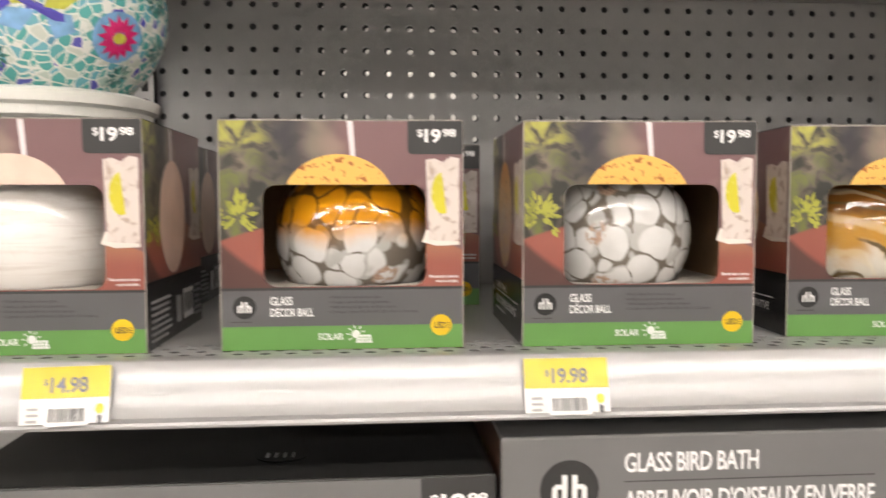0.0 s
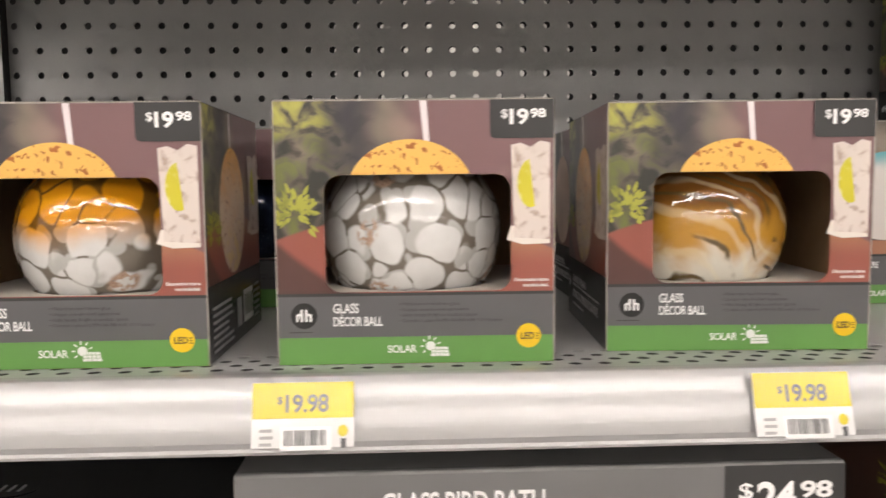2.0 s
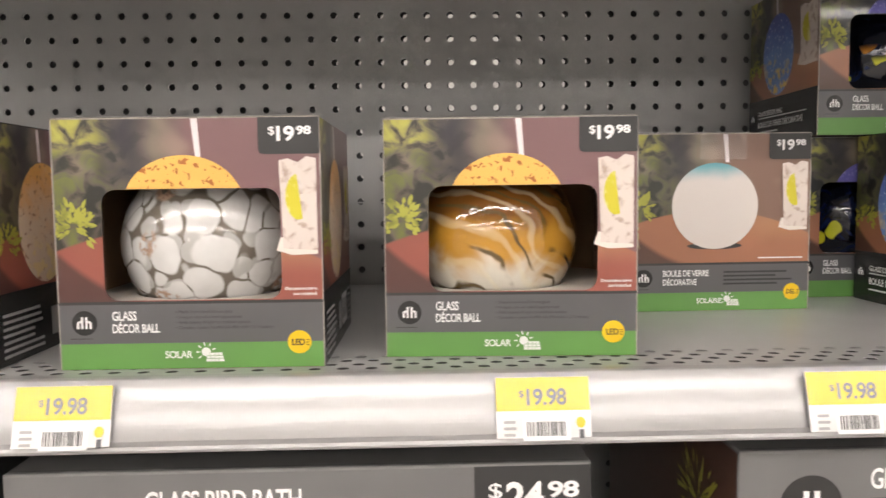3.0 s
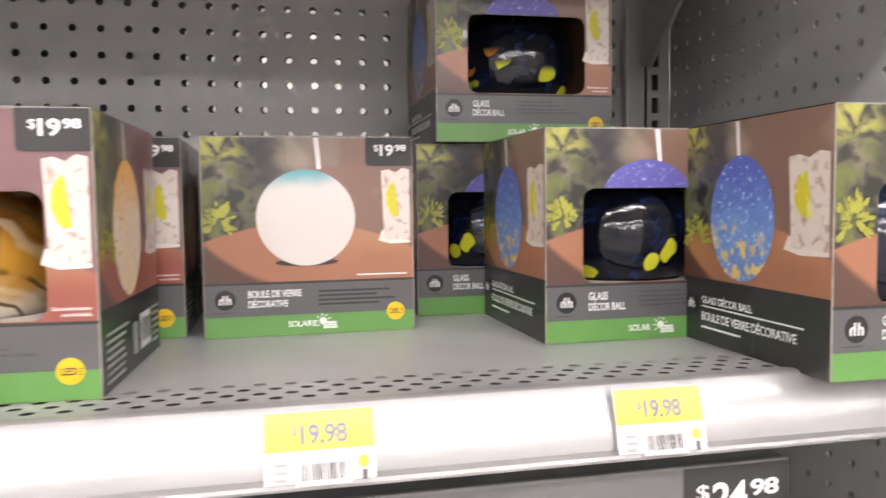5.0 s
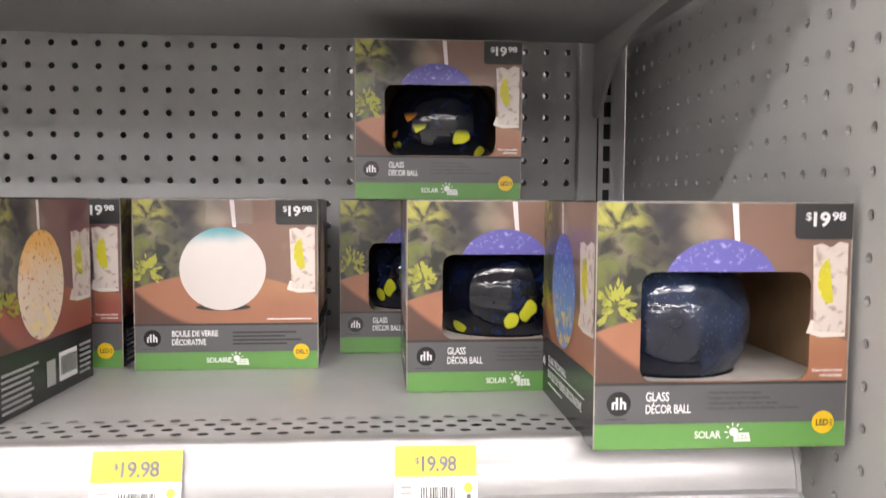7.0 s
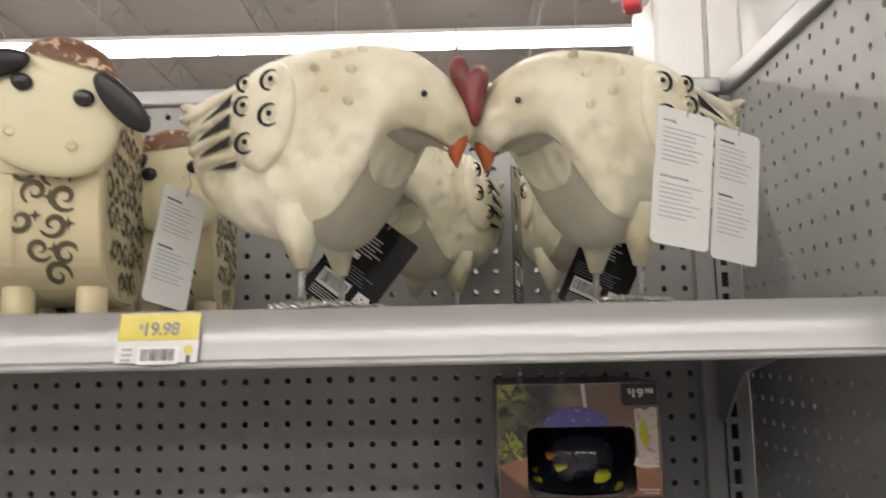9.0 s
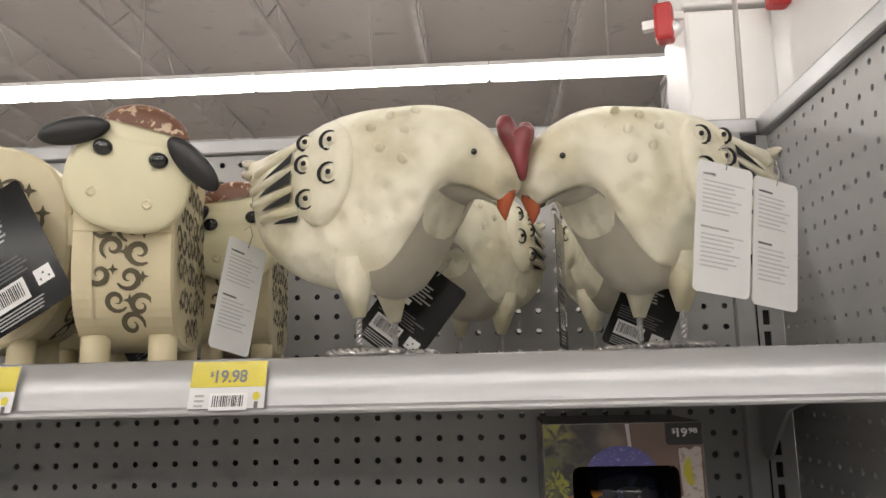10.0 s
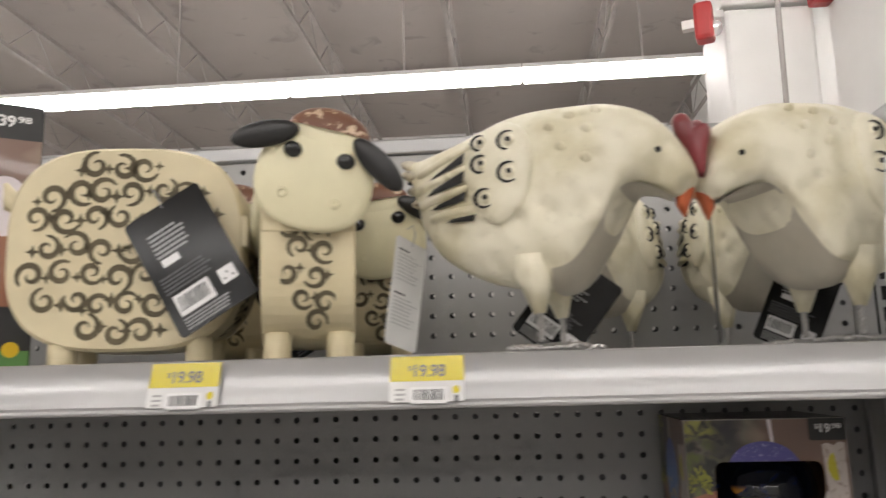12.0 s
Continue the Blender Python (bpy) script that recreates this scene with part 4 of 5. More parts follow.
# ---------------------------------------------------------------- bird bath cartons
def bath_box(x0, x1, y, z0, z1, name_en, name_fr, dollars, dark, label):
    t = thing("bird_bath_box", pose(x0, y, z0), label, "boxed bird bath", "bird bath boxes")
    w, h, d = x1 - x0, z1 - z0, 0.30
    I = Matrix.Identity(4)
    block("carton", 0, w, 0, d, 0, h, P_BLACK if dark else mat("print_mid_grey", (0.17, 0.17, 0.168), 0.35, vary=0.05, scale=20), t, bevel=0.0015)
    f = flat("front_print", t, I, rect(0.001, w - 0.001, 0.001, h - 0.0015), mat("print_soft_grey", (0.15, 0.15, 0.15), 0.35, vary=0.06, scale=15), 0.0003, "grey printed front")
    pw = 0.066 if not dark else 0.046
    p = flat("price_patch", f, I, rect(w - pw, w - 0.0005, h - (0.034 if not dark else 0.03), h - 0.001), P_DARK, 0.0006, "black price patch")
    price(p, I, w - pw * 0.88, h - (0.0265 if not dark else 0.0235), pw * 0.77, 0.0165 if not dark else 0.0125, dollars, "98", P_WHITE, 0.0009)
    if not dark:
        mark(f, I, 0.0425, h - 0.033, 0.0185, 0.0006)
        write(f, I, name_en, 0.077, h - 0.0235, 0.086, 0.0125, P_WHITE, 0.0006, "title")
        flat("rule", f, I, rect(0.077, 0.24, h - 0.0295, h - 0.0288), P_DARK, 0.0006)
        write(f, I, name_fr, 0.077, h - 0.0475, 0.163, 0.013, P_WHITE, 0.0006, "title")
        flat("lid_line", t, Matrix.Translation((0, 0, h)) @ pose(0, 0, 0, -90, 0, 0), rect(0.003, w - 0.003, 0.003, 0.0045), P_GREY, 0.0004)
        ML = Matrix.Translation((0, d, 0)) @ pose(0, 0, 0, 0, 0, -90)
        s = flat("side_print", t, ML, rect(0.002, d - 0.002, 0.002, h - 0.002), PH_BROWN, 0.0003, "printed side photograph of foliage")
        leaves(s, ML, 0.0006, 0.2, d - 0.004, h - 0.09, h - 0.01, 5)
    else:
        MT = Matrix.Translation((0, 0, h)) @ pose(0, 0, 0, -90, 0, 0)
        flat("lid_logo", t, MT, ell(w - 0.135, 0.045, 0.016, 0.012), P_BLACK, 0.0005)
        multi("lid_logo_sign", t, MT, [rect(w - 0.145 + i * 0.0055, w - 0.143 + i * 0.0055, 0.04, 0.05) for i in range(4)], P_PALE, 0.0008)
        bars(f, I, w - 0.24, h - 0.03, 0.09, 0.012, 1, P_WHITE, 0.0006)


bath_box(-0.26, 0.0685, 0.46, 0.8603, 1.1645, "", "", "19", True, "black and grey bird bath carton priced $19.98")
bath_box(0.0715, 0.3965, 0.46, 0.8603, 1.1865, "GLASS BIRD BATH", "ABREUVOIR D'OISEAUX EN VERRE", "24", False, "grey carton lettered glass bird bath, priced $24.98")
bath_box(0.4825, 0.8015, 0.467, 0.8603, 1.188, "GLASS BIRD BATH", "ABREUVOIR D'OISEAUX EN VERRE", "24", False, "grey carton lettered glass bird bath, priced $24.98")


# ---------------------------------------------------------------- mosaic lantern
def mosaic_globe(m):
    t = thing("mosaic_lantern", m, "teal mosaic glass globe with butterflies and flowers on a white base", "lantern")
    bm = bmesh.new()
    prof = [(0.0, 0.0), (0.066, 0.0), (0.07, 0.003), (0.07, 0.009), (0.074, 0.011), (0.075, 0.018), (0.066, 0.021), (0.0, 0.021)]
    rings = [[bm.verts.new((r * math.cos(math.tau * j / 40), r * math.sin(math.tau * j / 40), z)) for j in range(40)] for r, z in prof[1:-1]]
    for a, b in zip(rings, rings[1:]):
        for j in range(40):
            bm.faces.new((a[j], a[(j + 1) % 40], b[(j + 1) % 40], b[j]))
    bm.faces.new(rings[0])
    bm.faces.new(rings[-1])
    part("base_ring", bm, CREAMRING, t, "white plastic base")
    R, SZ, CZ = 0.083, 0.92, 0.083
    bm = bmesh.new()
    bmesh.ops.create_uvsphere(bm, u_segments=64, v_segments=40, radius=R, matrix=pose(0, 0, CZ) @ Matrix.Diagonal((1, 1, SZ, 1)))
    bmesh.ops.delete(bm, geom=[v for v in bm.verts if v.co.z < 0.021], context="VERTS")
    part("globe", bm, MOSAIC, t, "teal and white mosaic glass", True)

    def patch(name, shapes, az, el, material, lift):
        v, f = [], []
        for pts in shapes:
            o = len(v)
            cx = sum(p[0] for p in pts) / len(pts)
            cz = sum(p[1] for p in pts) / len(pts)
            for x, z in [(cx, cz)] + pts:
                a, e = az + x / R, el + z / R
                r = R + lift
                v.append((r * math.cos(e) * math.sin(a), -r * math.cos(e) * math.cos(a), CZ + SZ * r * math.sin(e)))
            k = len(pts)
            f += [(o, o + 1 + i, o + 1 + (i + 1) % k) for i in range(k)]
        pyd(name, v, f, material, t)

    def petals(r0, r1, n, w, ph=0.0):
        return [[(r0 * math.cos(a + ph), r0 * math.sin(a + ph)), (0.6 * r1 * math.cos(a + w + ph), 0.6 * r1 * math.sin(a + w + ph)), (r1 * math.cos(a + ph), r1 * math.sin(a + ph)), (0.6 * r1 * math.cos(a - w + ph), 0.6 * r1 * math.sin(a - w + ph))] for a in [math.tau * i / n for i in range(n)]]

    for az, el in ((0.98, -0.38), (-0.6, 0.0), (0.42, 0.3), (2.2, 0.0), (-2.2, 0.2)):
        patch("printed_flower_edge", [ell(0, 0, 0.020, 0.0185, 20)], az, el, SKYB, 0.0004)
        patch("printed_flower", petals(0.003, 0.0165, 14, 0.3), az, el, PINK, 0.0007)
        patch("printed_flower_heart", [ell(0, 0, 0.005, 0.004, 12)], az, el, LIME, 0.001)
    for az, el in ((0.85, 0.12), (1.35, 0.0), (1.15, -0.72), (-0.4, -0.45), (-0.05, -0.62), (1.5, -0.4)):
        patch("printed_rosette", petals(0.002, 0.012, 10, 0.25), az, el, TEALD, 0.0004)
    for az, el in ((0.36, -0.22), (1.5, 0.35), (-1.4, -0.1)):
        patch("printed_upper_wing", [[(0.002, 0), (0.008, 0.018), (0.022, 0.024), (0.026, 0.012), (0.014, 0.0)], [(-0.002, 0.002), (-0.012, 0.018), (-0.02, 0.012), (-0.016, 0.001)]], az, el, LIME, 0.0005)
        patch("printed_lower_wing", [[(0.002, -0.002), (0.018, -0.003), (0.021, -0.014), (0.008, -0.02)], [(-0.002, -0.002), (-0.02, -0.001), (-0.026, -0.012), (-0.012, -0.016)]], az, el, SKYB, 0.0006)
        patch("printed_wing_edge", [[(-0.016, 0.001), (-0.02, 0.012), (-0.03, 0.006), (-0.03, -0.006), (-0.022, -0.004)], [(0.022, 0.024), (0.004, 0.026), (0.006, 0.018)]], az, el, LILAC, 0.0008)
        patch("printed_body", [[(-0.014, 0.004), (-0.012, 0.008), (0.013, -0.003), (0.014, -0.008), (0.008, -0.008)]], az, el, LILAC, 0.0011)


mosaic_globe(pose(-0.235, 0.572, ZS + H + 0.0012))


# ---------------------------------------------------------------- metal hens
HX, HZ = 0.00046, 0.000428


def hp(px, pz):
    return ((px - 615) * HX * (1.12 if px < 615 else 1.0), (640 - pz) * HZ)


RIBS = [(hp(414, 246), hp(422, 300), 0.006), (hp(450, 242), hp(434, 345), 0.014), (hp(520, 224), hp(448, 395), 0.025), (hp(590, 200), hp(482, 452), 0.036), (hp(650, 192), hp(545, 500), 0.043),
        (hp(720, 195), hp(628, 524), 0.046), (hp(780, 203), hp(702, 520), 0.046), (hp(830, 224), hp(752, 448), 0.042), (hp(865, 255), hp(778, 388), 0.037), (hp(888, 290), hp(803, 360), 0.031), (hp(903, 325), hp(838, 364), 0.024),
        (hp(906, 348), hp(866, 378), 0.016), (hp(898, 366), hp(878, 382), 0.007)]


def cat(seq, t):
    i = min(int(t), len(seq) - 2)
    f = t - i
    p0, p1, p2, p3 = (np.array(seq[max(0, min(len(seq) - 1, j))], float) for j in (i - 1, i, i + 1, i + 2))
    return 0.5 * (2 * p1 + (p2 - p0) * f + (2 * p0 - 5 * p1 + 4 * p2 - p3) * f * f + (3 * p1 - p0 - 3 * p2 + p3) * f ** 3)


def hen_section(t):
    top, bot = cat([r[0] for r in RIBS], t), cat([r[1] for r in RIBS], t)
    return top, bot, float(cat([(r[2],) for r in RIBS], t)[0])


_TAB = [hen_section(i / 10) for i in range(121)]
_TA, _TD, _TW = np.array([q[0] for q in _TAB]), np.array([q[1] - q[0] for q in _TAB]), np.array([q[2] for q in _TAB])


def side_y(x, z):
    """Half thickness of the hen's body where its side lies at (x, z)."""
    p = np.array((x, z)) - _TA
    u = np.clip((p * _TD).sum(1) / (_TD * _TD).sum(1), 0, 1)
    i = int(np.argmin(((p - _TD * u[:, None]) ** 2).sum(1)))
    c = min(abs(2 * u[i] - 1), 0.999)
    return float(_TW[i] * (1 - c ** 3.2) ** (1 / 3.2))


def hen(m, label):
    t = thing("metal_hen", m, label, "garden ornament", "metal hens on the top shelf")
    n, seg = 61, 28
    verts, faces = [], []
    for i in range(n):
        a, b, w = hen_section(12 * i / (n - 1))
        c, h = (a + b) / 2, (a - b) / 2
        for j in range(seg):
            p = math.tau * j / seg
            cs, sn = math.cos(p), math.sin(p)
            e = 2 / 3.2
            u, v = math.copysign(abs(cs) ** e, cs), math.copysign(abs(sn) ** e, sn)
            verts.append((c[0] + h[0] * u, w * v, c[1] + h[1] * u))
    for i in range(n - 1):
        for j in range(seg):
            faces.append((i * seg + j, i * seg + (j + 1) % seg, (i + 1) * seg + (j + 1) % seg, (i + 1) * seg + j))
    faces += [tuple(range(seg)), tuple(range((n - 1) * seg, n * seg))[::-1]]
    pyd("body", verts, faces, HEN, t, "cream dented tin body", True)
    # breast plate under the throat, lying on the body's flat underside, greyer than the body
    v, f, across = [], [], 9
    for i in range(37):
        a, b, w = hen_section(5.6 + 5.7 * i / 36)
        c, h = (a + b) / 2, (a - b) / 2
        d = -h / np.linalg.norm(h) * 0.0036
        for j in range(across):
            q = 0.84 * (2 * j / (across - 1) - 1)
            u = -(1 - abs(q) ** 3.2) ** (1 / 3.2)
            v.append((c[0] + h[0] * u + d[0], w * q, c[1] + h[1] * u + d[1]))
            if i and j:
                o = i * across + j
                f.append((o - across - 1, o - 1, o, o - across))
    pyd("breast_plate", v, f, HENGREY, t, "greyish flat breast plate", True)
    # tail tips
    for k, (x, z) in enumerate([(414, 255), (420, 276), (428, 304), (440, 330), (458, 354)]):
        a = hp(x, z)
        bm = bmesh.new()
        bmesh.ops.create_uvsphere(bm, u_segments=10, v_segments=7, radius=0.0095, matrix=pose(a[0] + 0.004, 0.002 * (-1) ** k, a[1], 0, 24 - 10 * k, 0) @ Matrix.Diagonal((1.7, 0.9, 0.6, 1)))
        part("tail_tip", bm, TIP, t, "worn tail feather tip", True)
    for s in (-1, 1):
        cxw, czw = hp(602, 316)
        wing = [(cxw + dx * HX, czw - dz * HZ) for dx, dz in [(61 * math.cos(q) * (1 - 0.1 * math.sin(q)), 97 * math.sin(q)) for q in [math.tau * i / 36 for i in range(36)]]]
        y0 = max(side_y(cxw, czw) * 0.99, 0.02)
        def wy(px, pz):
            return max(side_y(px, pz), y0 - 0.016) + 0.0068

        bm = bmesh.new()
        rings = []
        for sc, off in ((1.02, -0.012), (1.0, 0.0012), (0.95, 0.003), (0.6, 0.0042), (0.25, 0.0046)):
            ring = []
            for x, z in wing:
                px, pz = cxw + (x - cxw) * sc, czw + (z - czw) * sc
                yy = wy(px, pz) - 0.0048
                ring.append(bm.verts.new((px, s * (yy + off), pz)))
            rings.append(ring)
        for a, b in zip(rings, rings[1:]):
            for j in range(36):
                bm.faces.new((a[j], a[(j + 1) % 36], b[(j + 1) % 36], b[j]))
        bm.faces.new(rings[-1])
        wg = part("wing", bm, HEN, t, "raised round wing plate", True)

        for x, z, r in ((572, 257, 14), (622, 264, 17), (576, 300, 16), (624, 324, 18), (583, 365, 17)):
            a = hp(x, z)
            yy = s * wy(*a)
            bm = bmesh.new()
            pts = [(a[0] + r * HX * math.cos(q), yy, a[1] + r * HZ * math.sin(q)) for q in [radians(60 + 250 * i / 14) for i in range(15)]]
            tube_bm(bm, pts, [0.0004 + 0.0010 * math.sin(math.pi * i / 14) for i in range(15)], 6)
            part("eyelet_cut", bm, HENDARK, wg, "black curved cut")
            bm = bmesh.new()
            bmesh.ops.create_uvsphere(bm, u_segments=10, v_segments=6, radius=0.0052, matrix=pose(a[0] + 0.001, yy - s * 0.002, a[1]))
            part("eyelet_boss", bm, HEN, wg, "", True)
            bm = bmesh.new()
            bmesh.ops.create_uvsphere(bm, u_segments=10, v_segments=6, radius=0.0021, matrix=pose(a[0] + 0.0015, yy + s * 0.0026, a[1]))
            part("eyelet_hole", bm, HENDARK, wg, "", True)
        for (xa, za), (xb, zb), hw in (((470, 300), (538, 275), 10), ((466, 330), (540, 313), 12), ((478, 362), (544, 352), 9), ((510, 394), (560, 395), 6)):
            a, b = hp(xa, za), hp(xb, zb)
            yy = lambda p: s * (side_y(*p) + 0.0030)
            ya, yb = yy(a), yy(b)
            v = [(a[0], ya, a[1] - hw * 0.4 * HZ), (b[0], yb, b[1] - hw * HZ), (b[0] + 0.002, yb, b[1] + hw * HZ), (a[0] + 0.006, ya, a[1] + hw * 0.7 * HZ)]
            pyd("feather_slot", v, [(0, 1, 2, 3)], HENDARK, wg, "black slot between feathers")
        for (xa, za), (xb, zb) in (((440, 284), (548, 252)), ((434, 318), (552, 294)), ((448, 350), (552, 335)), ((474, 382), (560, 376))):
            a, b = hp(xa, za), hp(xb, zb)
            bm = bmesh.new()
            pts = [(a[0] + (b[0] - a[0]) * q, s * (side_y(a[0] + (b[0] - a[0]) * q, a[1] + (b[1] - a[1]) * q) - 0.0005), a[1] + (b[1] - a[1]) * q) for q in (0, 0.08, 0.35, 0.7, 1)]
            tube_bm(bm, pts, [0.0022, 0.0042, 0.0040, 0.0036, 0.003], 8)
            part("feather", bm, HEN, wg, "", True)
        for x, z in ((722, 232), (764, 227), (752, 263), (710, 290), (750, 315), (690, 250)):
            a = hp(x, z)
            bm = bmesh.new()
            bmesh.ops.create_uvsphere(bm, u_segments=10, v_segments=6, radius=0.0048, matrix=pose(a[0], s * (side_y(*a) - 0.0005), a[1], s * -28, 35, 0) @ Matrix.Diagonal((1, 0.5, 1.0, 1)))
            part("feather_bump", bm, HEN, t, "", True)
        a = hp(858, 310)
        bm = bmesh.new()
        bmesh.ops.create_uvsphere(bm, u_segments=10, v_segments=6, radius=0.0024, matrix=pose(a[0], s * (side_y(*a) + 0.0002), a[1]))
        part("eye", bm, EYEBLACK, t, "", True)
        # thigh, shank, foot
        lx = hp(652, 0)[0]
        ly = s * 0.029
        bm = tube_bm(bmesh.new(), [(lx - 0.003, ly, hp(0, 470)[1]), (lx - 0.003, ly, hp(0, 505)[1]), (lx, ly, hp(0, 572)[1])], [0.0165, 0.0145, 0.0048], 14)
        part("thigh", bm, HEN, t, "cream cone thigh", True)
        bm = bmesh.new()
        zt2 = hp(0, 560)[1]
        for ph in (0, math.pi):
            pts = [(lx + 0.0013 * math.cos(ph + i * 0.9), ly + 0.0013 * math.sin(ph + i * 0.9), 0.009 + (zt2 - 0.009) * i / 24) for i in range(25)]
            tube_bm(bm, pts, 0.0015, 6)
        part("shank", bm, STEEL, t, "twisted steel rod leg", True)
        for ang in (-28, 0, 28, 180):
            bm = bmesh.new()
            L = 0.034 if ang != 180 else 0.026
            dx, dy = math.cos(radians(ang)), math.sin(radians(ang))
            for ph in (0, math.pi):
                pts = [(lx + dx * L * i / 12 - dy * 0.0015 * math.cos(ph + i * 1.1), ly + dy * L * i / 12 + dx * 0.0015 * math.cos(ph + i * 1.1), 0.0040 + 0.0015 * math.sin(ph + i * 1.1)) for i in range(13)]
                tube_bm(bm, pts, 0.0018, 6)
            part("toe", bm, STEEL, t, "twisted steel toe", True)
    bm = bmesh.new()
    a, b = hp(884, 372), hp(884, 415)
    tube_bm(bm, [(a[0], 0, a[1] + 0.006), (a[0], 0, a[1]), (a[0] - 0.002, 0, (a[1] + b[1]) / 2), (b[0] - 0.001, 0, b[1])], [0.0075, 0.007, 0.005, 0.0008], 10)
    part("beak", bm, BEAK, t, "orange beak", True)
    outline = [hp(*p) for p in ((874, 262), (872, 240), (882, 229), (896, 232), (904, 246), (908, 258), (918, 252), (930, 258), (932, 275), (926, 300), (922, 330), (916, 350), (906, 345), (896, 318), (886, 290))]
    outline = [tuple(cat(outline + outline[:1], i / 4)) for i in range(len(outline) * 4)]
    bm = bmesh.new()
    cx0, cz0 = np.mean(outline, 0)
    rings = []
    for sc, y in ((0.0, -0.0065), (0.55, -0.006), (0.86, -0.004), (1.0, 0.0), (0.86, 0.004), (0.55, 0.006), (0.0, 0.0065)):
        rings.append([bm.verts.new((cx0 + (x - cx0) * max(sc, 0.05), y, cz0 + (z - cz0) * max(sc, 0.05))) for x, z in outline])
    k = len(outline)
    for a, b in zip(rings, rings[1:]):
        for j in range(k):
            bm.faces.new((a[j], a[(j + 1) % k], b[(j + 1) % k], b[j]))
    part("comb", bm, COMB, t, "dark red comb", True)
    return t


ZT = 1.5935
h1 = hen(pose(0.505, 0.530, ZT, 0, 0, -20), "cream painted metal hen bending forward, beak down")
copy_thing(h1, pose(0.755, 0.552, ZT, 0, 0, 202))
copy_thing(h1, pose(0.607, 0.805, ZT, 0, 0, 232))
copy_thing(h1, pose(0.740, 0.785, ZT, 0, 0, -72))


# ---------------------------------------------------------------- metal sheep
def spiral(cx, cz, r, turn, start):
    """A comma-shaped scroll as a ribbon outline strip."""
    out, inn, n = [], [], 18
    for i in range(n + 1):
        q = i / n
        a = start + turn * q * math.tau * 1.2
        rad = r * (1 - 0.78 * q)
        w = r * (0.16 + 0.40 * math.sin(math.pi * min(1, q * 1.1)) ** 0.8) * (1 - 0.4 * q)
        out.append((cx + (rad + w / 2) * math.cos(a), cz + (rad + w / 2) * math.sin(a)))
        inn.append((cx + (rad - w / 2) * math.cos(a), cz + (rad - w / 2) * math.sin(a)))
    return out, inn


def cutwork(name, parent, to3, inside, u0, u1, v0, v1, step, seed):
    rnd = random.Random(seed)
    v, f = [], []
    nu, nv = int((u1 - u0) / step), int((v1 - v0) / step)
    for i in range(nu + 1):
        for j in range(nv + 1):
            cu, cv = u0 + (i + (0.5 if j % 2 else 0) + rnd.uniform(-0.16, 0.16)) * step, v0 + (j + 0.3 + rnd.uniform(-0.16, 0.16)) * step
            if inside(cu, cv):
                o, n2 = spiral(cu, cv, step * rnd.uniform(0.44, 0.54), rnd.choice((-1, 1)), rnd.uniform(0, 6.28))
                b = len(v)
                v += [to3(*p) for p in o] + [to3(*p) for p in n2]
                k = len(o)
                f += [(b + q, b + q + 1, b + k + q + 1, b + k + q) for q in range(k - 1)]
            su, sv = cu + 0.52 * step, cv + rnd.uniform(-0.2, 0.25) * step
            if inside(su, sv):
                b, r = len(v), step * rnd.uniform(0.2, 0.33)
                v += [to3(su + r * (1 if q % 2 == 0 else 0.38) * math.cos(q * math.pi / 4), sv + r * (1 if q % 2 == 0 else 0.38) * math.sin(q * math.pi / 4)) for q in range(8)]
                f.append(tuple(range(b, b + 8)))
    # flat pieces on the tin, no openings: their dark colour gives the shade within
    return pyd(name, v, f, CUT, parent, "flat dark scrolls coloured as the shade inside cut-outs")


